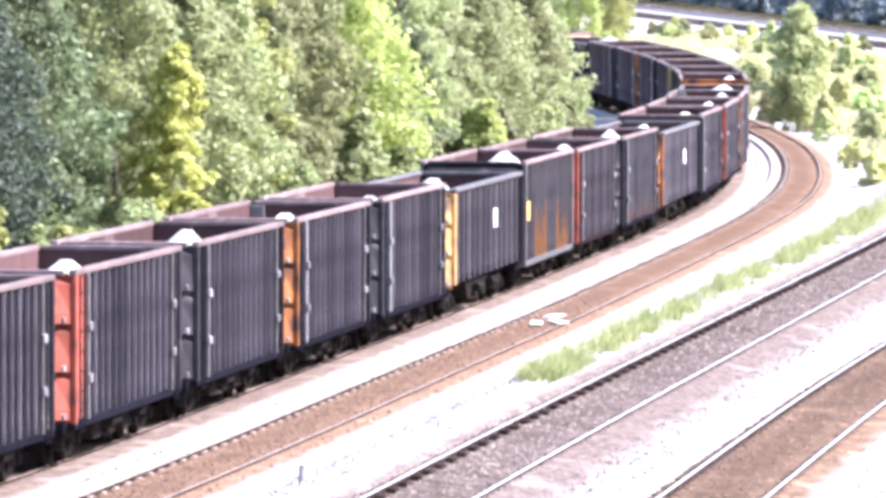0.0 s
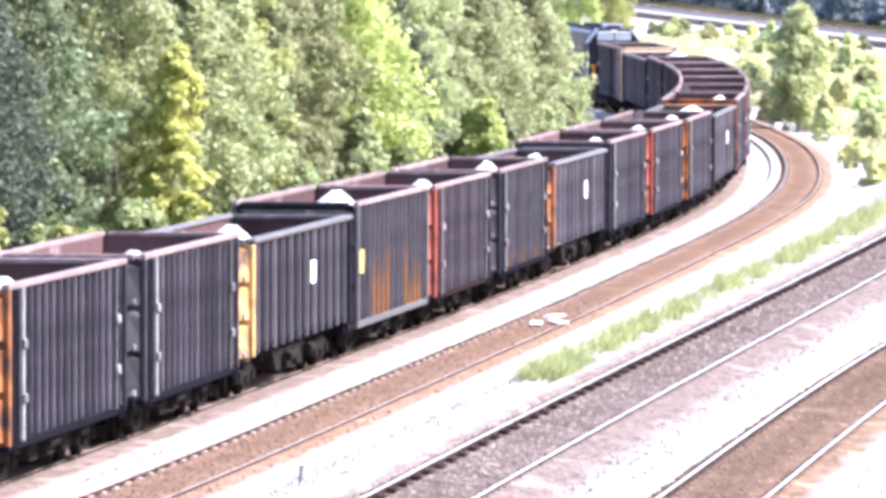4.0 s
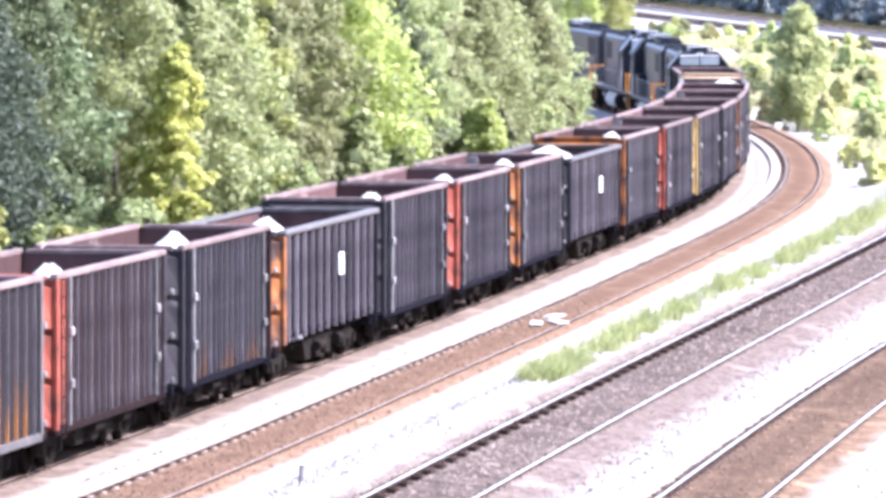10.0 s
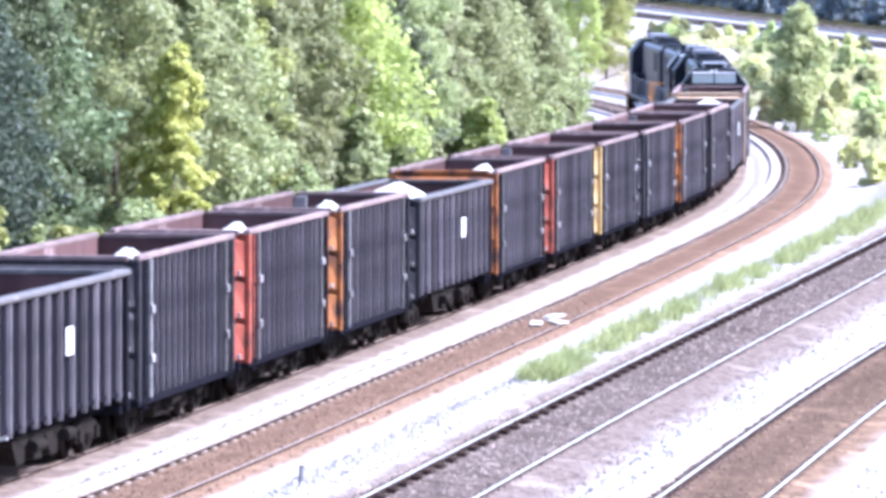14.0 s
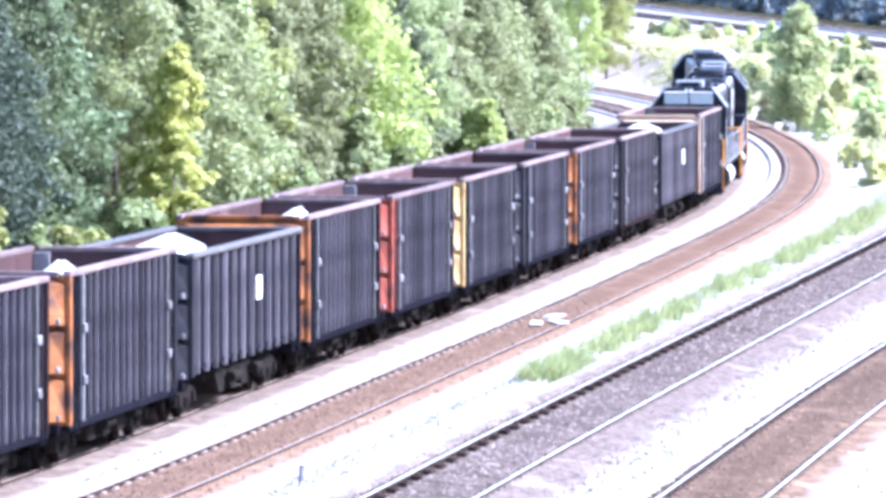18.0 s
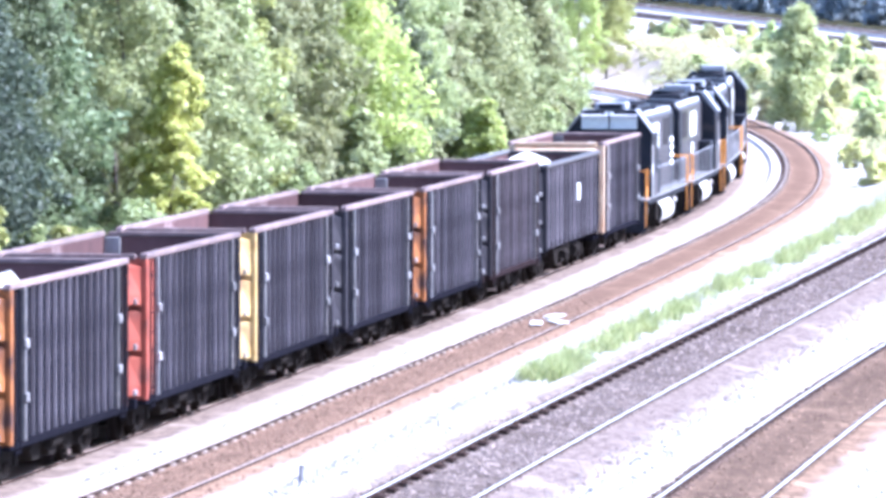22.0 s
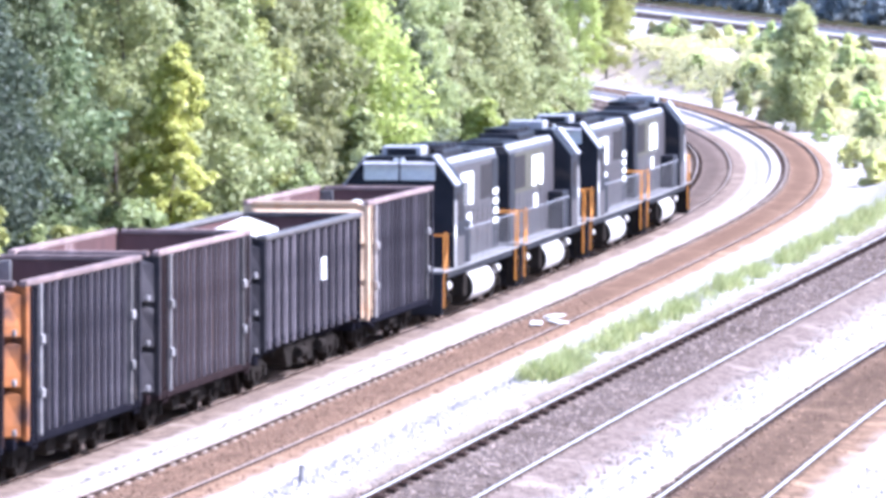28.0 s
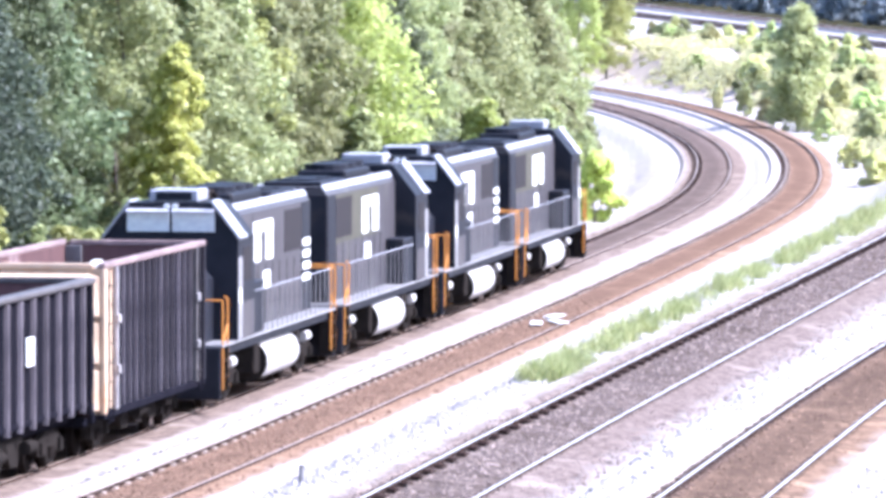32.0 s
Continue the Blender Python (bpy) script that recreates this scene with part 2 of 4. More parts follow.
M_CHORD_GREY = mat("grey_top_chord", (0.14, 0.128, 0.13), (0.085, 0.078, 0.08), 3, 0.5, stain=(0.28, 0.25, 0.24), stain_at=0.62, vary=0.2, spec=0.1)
M_INSIDE = mat("dusty_inner_steel", (0.115, 0.064, 0.061), (0.055, 0.031, 0.032), 1.6, 0.85, stain=(0.40, 0.30, 0.29), stain_at=0.60, stain_scale=0.7, vary=0.35, stretch=(1, 1, 0.25), spec=0.1)
M_HEAP = mat("pale_crushed_stone", (0.62, 0.60, 0.58), (0.42, 0.40, 0.39), 5, 0.95, bump=0.9, bump_scale=12, spec=0.1)
M_LUG = mat("pale_lug_paint", (0.30, 0.28, 0.28), (0.15, 0.14, 0.145), 4, 0.5, stain=(0.08, 0.068, 0.068), stain_at=0.6, vary=0.5)
M_GREY_END = mat("grey_end_steel", (0.03, 0.028, 0.034), (0.06, 0.055, 0.06), 2.5, 0.6, stain=(0.22, 0.20, 0.21), stain_at=0.60, stain_scale=1.4, vary=0.2, spec=0.0)
M_BLACK_END = mat("black_end_steel", (0.018, 0.018, 0.023), (0.04, 0.037, 0.042), 2.5, 0.6, stain=(0.2, 0.17, 0.16), stain_at=0.62, stain_scale=1.2, vary=0.2, spec=0.0)
M_RED_END = mat("faded_red_end_paint", (0.215, 0.046, 0.032), (0.32, 0.088, 0.058), 2.5, 0.6, stain=(0.08, 0.038, 0.032), stain_at=0.53, stain_scale=1.3, vary=0.2, spec=0.15)
M_ORANGE_END = mat("faded_orange_end_paint", (0.20, 0.07, 0.026), (0.36, 0.14, 0.045), 2.5, 0.6, stain=(0.06, 0.034, 0.03), stain_at=0.48, stain_scale=1.3, vary=0.25, spec=0.15)
M_YELLOW_END = mat("faded_yellow_end_paint", (0.50, 0.31, 0.085), (0.60, 0.43, 0.19), 2.5, 0.6, stain=(0.22, 0.11, 0.045), stain_at=0.58, stain_scale=1.2, vary=0.1)
M_AMBER_END = mat("faded_amber_end_paint", (0.46, 0.235, 0.06), (0.58, 0.36, 0.13), 2.5, 0.6, stain=(0.12, 0.06, 0.035), stain_at=0.52, stain_scale=1.3, vary=0.1)
M_CREAM_END = mat("faded_cream_end_paint", (0.46, 0.31, 0.21), (0.56, 0.43, 0.30), 2.5, 0.6, stain=(0.45, 0.24, 0.12), stain_at=0.58, stain_scale=1.1, vary=0.1)
M_TRUCK = mat("grimy_cast_steel", (0.014, 0.0125, 0.012), (0.03, 0.025, 0.022), 5, 0.85, bump=0.3, stain=(0.15, 0.115, 0.085), stain_at=0.72, stain_scale=3.5, spec=0.0)
M_WHEEL = mat("wheel_steel", (0.010, 0.008, 0.0075), (0.022, 0.018, 0.016), 5, 0.8, stain=(0.07, 0.052, 0.042), stain_at=0.68, spec=0.0)
M_WHITE = mat("white_paint", (0.82, 0.82, 0.8), (0.68, 0.68, 0.67), 6, 0.6)
M_YELLOW_PATCH = mat("yellow_patch_paint", (0.62, 0.45, 0.1), (0.5, 0.36, 0.09), 6, 0.6)
M_LOCO = mat("charcoal_body_paint", (0.010, 0.011, 0.017), (0.019, 0.020, 0.027), 2, 0.55, bump=0.05, stain=(0.035, 0.032, 0.032), stain_at=0.62, stain_scale=1.2, spec=0.14)
# black body paint lifted to grey: glare put into the colour
M_LOCO_GREY = mat("glare_grey_body_paint", (0.072, 0.066, 0.071), (0.046, 0.042, 0.046), 1.6, 0.45, bump=0.05, stain=(0.11, 0.104, 0.096), stain_at=0.6, stain_scale=0.8, stretch=(1, 1, 0.4), spec=0.12)
M_LOCO_OLIVE = mat("dusty_olive_grey_paint", (0.082, 0.077, 0.056), (0.06, 0.056, 0.042), 1.6, 0.5, stain=(0.055, 0.05, 0.045), stain_at=0.6, stain_scale=0.8, spec=0.14)
M_GRILLE = mat("dark_grille", (0.024, 0.019, 0.021), (0.014, 0.012, 0.013), 6, 0.7, spec=0.2)
# pale fittings, and the sun on the cab's roof slopes as colour
M_ROOF = mat("pale_fitting_and_sunlit_edge_paint", (0.36, 0.36, 0.40), (0.25, 0.25, 0.28), 3, 0.45)
M_SAFETY = mat("orange_safety_paint", (0.66, 0.27, 0.03), (0.5, 0.2, 0.04), 4, 0.5)
M_CAB_PALE = mat("pale_grey_cab_paint", (0.27, 0.26, 0.265), (0.19, 0.183, 0.188), 2, 0.5, stain=(0.11, 0.1, 0.1), stain_at=0.62, stain_scale=1.2, spec=0.2)
M_TANK = mat("dusty_tank_steel", (0.56, 0.53, 0.5), (0.38, 0.36, 0.345), 2.2, 0.7, stain=(0.22, 0.19, 0.17), stain_at=0.6, stain_scale=1.5)
# pale blue base colour holds the sky's reflection
M_GLASS = mat("sky_toned_window_glass", (0.78, 0.83, 0.9), (0.6, 0.65, 0.72), 9, 0.25, 0.5)
M_BARK = mat("grey_bark", (0.16, 0.13, 0.105), (0.08, 0.065, 0.055), 5, 0.9, bump=0.7, stretch=(4, 4, 0.7))
M_LEAF = leaf_mat("green_leaves", (0.26, 0.29, 0.142), (0.36, 0.385, 0.186), (0.465, 0.48, 0.24))
# darker leaf green: shade inside the wood put into the colour
M_LEAF_DARK = leaf_mat("shaded_green_leaves", (0.13, 0.16, 0.082), (0.175, 0.21, 0.105), (0.23, 0.265, 0.135))
M_LEAF_LIGHT = leaf_mat("yellow_green_leaves", (0.33, 0.37, 0.125), (0.43, 0.46, 0.16), (0.52, 0.53, 0.21))
M_LEAF_YELLOW = leaf_mat("yellow_leaves", (0.49, 0.53, 0.15), (0.60, 0.62, 0.19), (0.68, 0.68, 0.26))
M_LEAF_DRY = leaf_mat("pale_dry_leaves", (0.56, 0.57, 0.28), (0.66, 0.65, 0.34), (0.74, 0.71, 0.42))
M_LEAF_PALE = leaf_mat("pale_green_leaves", (0.48, 0.54, 0.25), (0.58, 0.63, 0.31), (0.67, 0.70, 0.39))
# deep shade at the wood's near end, painted as leaf colour
M_LEAF_SHADE = leaf_mat("deep_shade_leaves", (0.055, 0.07, 0.05), (0.08, 0.10, 0.065), (0.115, 0.135, 0.085))
# distance haze is painted into this blue-green leaf colour
M_LEAF_FAR = leaf_mat("haze_painted_leaves", (0.24, 0.28, 0.31), (0.29, 0.33, 0.36), (0.34, 0.38, 0.40))
M_GRASS = leaf_mat("tall_grass", (0.21, 0.245, 0.09), (0.33, 0.355, 0.145), (0.46, 0.44, 0.225))


# ---- building helpers ----
def box(bm, x0, x1, y0, y1, z0, z1):
    v = [bm.verts.new(c) for c in ((x0, y0, z0), (x1, y0, z0), (x1, y1, z0), (x0, y1, z0), (x0, y0, z1), (x1, y0, z1), (x1, y1, z1), (x0, y1, z1))]
    for f in ((3, 2, 1, 0), (4, 5, 6, 7), (0, 1, 5, 4), (1, 2, 6, 5), (2, 3, 7, 6), (3, 0, 4, 7)):
        bm.faces.new([v[i] for i in f])
    return v


def prism(bm, outline, x0, x1, axis="x"):
    """A closed outline drawn out between x0 and x1 along an axis; outline in the other two axes, in order."""
    def at(u, a, c):
        return (u, a, c) if axis == "x" else (a, u, c) if axis == "y" else (a, c, u)
    p = [bm.verts.new(at(x0, a, c)) for a, c in outline]
    q = [bm.verts.new(at(x1, a, c)) for a, c in outline]
    n = len(p)
    faces = [bm.faces.new(p), bm.faces.new(q[::-1])]
    for i in range(n):
        faces.append(bm.faces.new((p[i], q[i], q[(i + 1) % n], p[(i + 1) % n])))
    bmesh.ops.recalc_face_normals(bm, faces=faces)


def rod(bm, a, b, r, sides=6, r2=None):
    a, b = Vector(a), Vector(b)
    d = (b - a).normalized()
    u = d.orthogonal().normalized()
    w = d.cross(u)
    r2 = r if r2 is None else r2
    p = [bm.verts.new(a + r * (math.cos(k) * u + math.sin(k) * w)) for k in (math.tau * i / sides for i in range(sides))]
    q = [bm.verts.new(b + r2 * (math.cos(k) * u + math.sin(k) * w)) for k in (math.tau * i / sides for i in range(sides))]
    for i in range(sides):
        bm.faces.new((p[i], p[(i + 1) % sides], q[(i + 1) % sides], q[i]))
    bm.faces.new(p[::-1])
    bm.faces.new(q)


def shape(draw, bevel=0.0):
    """A mesh from a drawing function; bevel rounds its edges."""
    bm = bmesh.new()
    draw(bm)
    if bevel:
        bmesh.ops.bevel(bm, geom=bm.edges[:], offset=bevel, segments=1, affect="EDGES", clamp_overlap=True)
    me = bpy.data.meshes.new("shape")
    bm.to_mesh(me)
    bm.free()
    return me


MESHES = {}


def part(name, draw, material, parent=None, label="", m=None, key=None, bevel=0.0):
    """One mesh object under a thing or part. Parts with the same key share one mesh; the material sits on the object."""
    if key is None or key not in MESHES:
        me = shape(draw, bevel) if callable(draw) else draw
        me.name = name
        me.materials.append(material)
        if key is not None:
            MESHES[key] = me
    else:
        me = MESHES[key]
    ob = new(name, me)
    if me.materials[0] != material:
        ob.material_slots[0].link = "OBJECT"
        ob.material_slots[0].material = material
    ob.parent = parent
    if m is not None:
        ob.matrix_local = m
    return tagged(ob, label) if label else ob


def cuboid(name, c, material, parent=None, label="", key=None, bevel=0.0):
    return part(name, lambda bm: box(bm, *c), material, parent, label, None, key, bevel)


def thing(name, label, category, group="", m=None):
    ob = new(name)
    if m is not None:
        ob.matrix_basis = m
    return tagged(ob, label, category, group)


def sweep_mesh(line, section, s0, s1, zf, step=2.0, margin=None):
    """A closed cross section (offset, height over the rails) swept along a line; margin names how far out each corner lies."""
    st = np.arange(s0, s1 + 0.01, step)
    n = len(section)
    co = []
    for o, z in section:
        x, y, _ = spot(line, st, np.full(len(st), o))
        co.append(np.stack([x, y, zf(st, np.full(len(st), o)) + z], 1))
    co = np.stack(co, 1).reshape(-1, 3)
    faces = [(a * n + i, a * n + (i + 1) % n, (a + 1) * n + (i + 1) % n, (a + 1) * n + i) for a in range(len(st) - 1) for i in range(n)]
    faces += [tuple(range(n))[::-1], tuple((len(st) - 1) * n + i for i in range(n))]
    me = bpy.data.meshes.new("swept")
    me.from_pydata(co.tolist(), [], faces)
    if margin:
        me.attributes.new("margin", "FLOAT", "POINT").data.foreach_set("value", np.tile(np.array(margin, np.float32), len(st)))
    me.update()
    return me


# ---- ground: one sheet, fine where the tracks are, coarse to the horizon ----
def build_ground():
    a = np.radians(np.r_[np.arange(-180, -8, 8.0), np.arange(-7.0, 8.0, 0.06), np.arange(12, 180, 8.0)])
    r = np.r_[2, 20, 45, 60, np.arange(70, 300, 0.9), np.arange(300, 640, 2.0), 660, 700, 800, 1000, 1400, 2200, 4000]
    rr, aa = np.meshgrid(r, a, indexing="ij")
    x, y = (rr * np.sin(aa)).ravel(), (rr * np.cos(aa)).ravel()
    z = ground_height(x, y)
    rough = np.random.RandomState(3).uniform(-1, 1, len(z))
    z = z + np.where((rr.ravel() < 320) & (rr.ravel() > 60), 0.02, 0.0) * rough
    n, k = len(r), len(a)
    i, j = np.meshgrid(np.arange(n - 1), np.arange(k), indexing="ij")
    j2 = (j + 1) % k
    faces = np.stack([i * k + j, i * k + j2, (i + 1) * k + j2, (i + 1) * k + j], -1).reshape(-1, 4)
    me = bpy.data.meshes.new("ground")
    me.from_pydata(np.stack([x, y, z], 1).tolist(), [], faces.tolist() + [tuple(range(k))])
    me.update()
    cx, cy = x[faces].mean(1), y[faces].mean(1)
    sb, ob = nearest(LINE_B, cx, cy)
    sc, oc = nearest(LINE_C, cx, cy)
    sf, of = nearest(LINE_F, cx, cy)
    kind = np.where((ob < -10.5) & (cy < 345), 1, np.where((ob > 4) & (cy > 285) & (oc < -4) & (of < -12), 2, np.where((of > 8) & (cy > 400), 1, 0)))
    for m in (M_GRAVEL, M_LITTER, M_SOIL):
        me.materials.append(m)
    me.polygons.foreach_set("material_index", np.r_[kind, 0].astype(np.int32))
    return tagged(new("ground", me), "pale grey crushed-stone ballast over the whole railway cutting", "ground", kind="structure")


build_ground()


# ---- tracks ----
def rail_section(o):
    return [(o - 0.036, -0.005), (o + 0.036, -0.005), (o + 0.034, -0.045), (o + 0.010, -0.055), (o + 0.010, -0.14), (o + 0.07, -0.172),
            (o - 0.07, -0.172), (o - 0.010, -0.14), (o - 0.010, -0.055), (o - 0.034, -0.045)]


def head_section(o):
    return [(o - 0.03, -0.004), (o + 0.03, -0.004), (o + 0.026, 0.0), (o - 0.026, 0.0)]


TIE = shape(lambda bm: box(bm, -0.115, 0.115, -1.29, 1.29, -0.17, 0.0), 0.012)
TIE.materials.append(M_TIE)


def tie_pose(line, zf, c, s):
    x, y, h = spot(line, s, c)
    cant = float(zf(s, c + 0.5) - zf(s, c - 0.5))
    return Matrix.Translation((x, y, float(zf(s, c)) - 0.078)) @ Matrix.Rotation(h, 4, "Z") @ Matrix.Rotation(-math.atan(cant), 4, "X")


def joined(name, mesh, poses, material, parent, label=""):
    """Many copies of one small mesh joined into one part."""
    co = np.empty(len(mesh.vertices) * 3)
    mesh.vertices.foreach_get("co", co)
    co = np.c_[co.reshape(-1, 3), np.ones(len(mesh.vertices))]
    faces = [tuple(p.vertices) for p in mesh.polygons]
    vs, fs = [], []
    for k, m in enumerate(poses):
        vs.append((co @ np.array(m).T)[:, :3])
        fs += [tuple(i + k * len(co) for i in f) for f in faces]
    me = bpy.data.meshes.new(name)
    me.from_pydata(np.concatenate(vs).tolist(), [], fs)
    me.update()
    ob = part(name, me, material, parent, label)
    return tagged(ob, kind="stuff")


PLATE = shape(lambda bm: (box(bm, -0.1, 0.1, -0.19, 0.19, 0.0, 0.018), box(bm, -0.07, -0.04, 0.075, 0.105, 0.018, 0.06), box(bm, 0.04, 0.07, -0.105, -0.075, 0.018, 0.06)))


ANCHOR = shape(lambda bm: box(bm, -0.10, 0.10, -0.14, -0.06, 0.0, 0.05), 0.01)
ANCHOR_WIDE = shape(lambda bm: box(bm, -0.17, 0.17, -0.21, -0.06, 0.0, 0.065), 0.012)


def track(name, label, line, zf, c, s0, s1, bed, singles, step=0.6, left=1.1, right=1.3, anchors=M_ANCHOR, heads=M_RAILHEAD, ridge=-0.045, deck=-0.074):
    """A track: trackbed, two rails with worn heads, ties one by one where they are near, and tie plates."""
    top = tagged(new(name), label, "railway track", kind="structure")
    # the stone lies lower between the rails than along the outside of the right-hand one
    section = [(-1.75, -0.42), (-1.42, -0.07), (-1.06, -0.066), (-0.94, -0.15), (-0.80, -0.15), (-0.70, deck), (-0.3, deck), (0.1, deck), (0.70, deck), (0.79, ridge), (0.98, ridge - 0.01), (1.35, -0.068), (max(1.42, right), -0.11), (max(1.42, right) + 0.3, -0.42)]
    inner, mid, out = (0.9, 1.1, 0.55) if left < 1 else (0.35, 0.7, 0.3)
    part("trackbed", sweep_mesh(line, [(c + o, z) for o, z in section], s0, s1, zf, 2.0, [1.2, mid, inner, 0.3, 0.1, 0.02, -0.32, -0.32, 0.05, 0.05, 0.2, out if right < 1.4 else 0.3, 0.95, 1.2]), bed, top)
    for o in (-0.7525, 0.7525):
        r = part("rail", sweep_mesh(line, rail_section(c + o), s0, s1, zf, 1.5), M_RAIL, top)
        part("rail_head", sweep_mesh(line, head_section(c + o), s0, s1, zf, 1.5), heads, r, "worn running surface")
    rnd = random.Random(name)
    near, far, plates = [], [], []
    for s in np.arange(s0 + 1, s1 - 1, step):
        m = tie_pose(line, zf, c, s + rnd.uniform(-0.03, 0.03)) @ Matrix.Rotation(rnd.uniform(-0.012, 0.012), 4, "Z") @ Matrix.Translation((0, 0, rnd.uniform(-0.022, 0.003)))
        (near if singles[0] < s < singles[1] and len(near) < 300 else far).append(m)
        plates += [m @ Matrix.Translation((0, o, 0.002)) for o in (-0.7525, 0.7525)]
    for m in near:
        ob = new("tie", TIE)
        ob.parent, ob.matrix_basis = top, m
    joined("far_ties", TIE, far, M_TIE, top)
    joined("tie_plates", PLATE, plates, M_PLATE, top)
    if anchors:
        joined("rail_anchors", ANCHOR_WIDE if anchors is M_ANCHOR else ANCHOR, plates[1::4], anchors, top)
    return top


track("track_1", "railway track under the train with dusty brown ballast", LINE_B, rail_z_a, OFF_A, -60, 430, M_BED_A, (-12, 60), left=1.5, right=1.75, heads=M_RAILHEAD_DULL)
track("track_2", "empty curving railway track with rusty brown ballast", LINE_B, rail_z_b, 0.0, -60, 430, M_BED_B, (-12, 165), left=0.95, right=1.38, anchors=M_ANCHOR_PALE, heads=M_RAILHEAD_DULL)
track("track_3", "empty railway track with grey fouled ballast and worn rails", LINE_C, rail_z_c, 0.0, -60, 200, M_BED_C, (-32, 140), left=1.35, right=2.3, deck=-0.09)
track("track_4", "empty railway track with brown ballast beside pale stone", LINE_D, rail_z_d, 0.0, -60, 140, M_BED_D, (-30, 100), left=0.86, right=1.15, anchors=None)
track("track_5", "distant railway track on a low pale bank", LINE_F, rail_z_f, 0.0, -50, 400, M_BED_E, (0, 0))
track("track_6", "distant railway track behind another one", LINE_F, lambda s, o: rail_z_f(s, o) + 0.1, 6.0, -50, 400, M_BED_A, (0, 0))


# loose stones that stick out of the near ballast
def loose_stones(n, seed, name, label, material, chosen, up=0.02):
    """Separate stones thrown over the near ballast where chosen(ob, oc, od) holds for the offsets from three tracks."""
    rnd = np.random.RandomState(seed)
    yy = 92 + 108 * rnd.rand(n) ** 1.25
    xx = yy * np.tan(np.radians(rnd.uniform(-4.2, 4.2, n)))
    keep = chosen(*(nearest(line, xx, yy)[1] for line in (LINE_B, LINE_C, LINE_D)))
    xx, yy = xx[keep], yy[keep]
    zz = ground_height(xx, yy)
    base = np.array([(1, 0, 0), (-1, 0, 0), (0, 1, 0), (0, -1, 0), (0, 0, 1), (0, 0, -0.6)], float)
    tri = np.array([(0, 2, 4), (2, 1, 4), (1, 3, 4), (3, 0, 4), (2, 0, 5), (1, 2, 5), (3, 1, 5), (0, 3, 5)])
    m = len(xx)
    size = rnd.uniform(0.024, 0.06, (m, 1, 1)) * rnd.uniform(0.6, 1.4, (m, 6, 3))
    co = base[None] * size
    th = rnd.uniform(0, 6.28, m)
    c, s = np.cos(th)[:, None], np.sin(th)[:, None]
    co = np.stack([co[..., 0] * c - co[..., 1] * s, co[..., 0] * s + co[..., 1] * c, co[..., 2]], -1)
    co += np.stack([xx, yy, zz + up], 1)[:, None]
    faces = (tri[None] + 6 * np.arange(m)[:, None, None]).reshape(-1, 3)
    me = bpy.data.meshes.new(name)
    me.from_pydata(co.reshape(-1, 3).tolist(), [], faces.tolist())
    me.update()
    tagged(part(name, me, material), label, "gravel", kind="stuff")


loose_stones(34000, 11, "ballast_stones", "loose grey and white ballast stones between the tracks", M_STONE, lambda b, c, d: (b > -2.4) & ((b < -0.95) | (b > 1.4)) & ((c < -1.3) | (c > 1.7)) & ((d < -0.9) | (d > 1.1)), 0.008)
loose_stones(90000, 12, "dark_ballast_stones", "dark grimy ballast stones between worn rails", M_STONE_DARK, lambda b, c, d: (c > -1.25) & (c < 1.9) & (abs(abs(c) - 0.75) > 0.12) & ((c < -0.75) | (c > -0.55)), 0.1)
loose_stones(80000, 13, "brown_ballast_stones", "brown rust-dusted ballast stones between the rails", M_STONE_BROWN, lambda b, c, d: (d > -0.8) & (d < 1.1) & (abs(abs(d) - 0.75) > 0.12), 0.1)
loose_stones(90000, 14, "rusty_ballast_stones", "rust-stained ballast stones between curving rails", M_STONE_RUST, lambda b, c, d: (b > -0.8) & (b < 1.25) & (abs(abs(b) - 0.75) > 0.12) & ((b < -0.75) | (b > -0.55)), 0.115)


# ---- plants ----
def leaf_cloud(clumps, per, size, seed, squash=0.8):
    """Pointed leaves through and round many loose clumps, as one mesh."""
    rnd = np.random.RandomState(seed)
    cen = np.repeat(np.array([c[:3] for c in clumps]), per, 0)
    rad = np.repeat(np.array([c[3] for c in clumps]), per)
    n = len(cen)
    d = rnd.normal(size=(n, 3))
    d /= np.linalg.norm(d, axis=1)[:, None]
    p = cen + d * (rad * (0.35 + 0.85 * rnd.rand(n) ** 0.6))[:, None] * (1, 1, squash)
    nor = 0.5 * d + rnd.normal(scale=0.5, size=(n, 3)) + (0, 0, 0.6)
    nor /= np.linalg.norm(nor, axis=1)[:, None]
    t = np.cross(nor, rnd.normal(size=(n, 3)))
    t /= np.linalg.norm(t, axis=1)[:, None] + 1e-9
    b = np.cross(nor, t)
    ln = (size * rnd.uniform(0.55, 1.4, n))[:, None]
    v = np.stack([p - t * ln * 0.5, p + b * ln * 0.32 + nor * ln * 0.06, p + t * ln * 0.55, p - b * ln * 0.32 + nor * ln * 0.06], 1)
    me = bpy.data.meshes.new("leaves")
    me.from_pydata(v.reshape(-1, 3).tolist(), [], np.arange(4 * n).reshape(-1, 4).tolist())
    me.update()
    return me


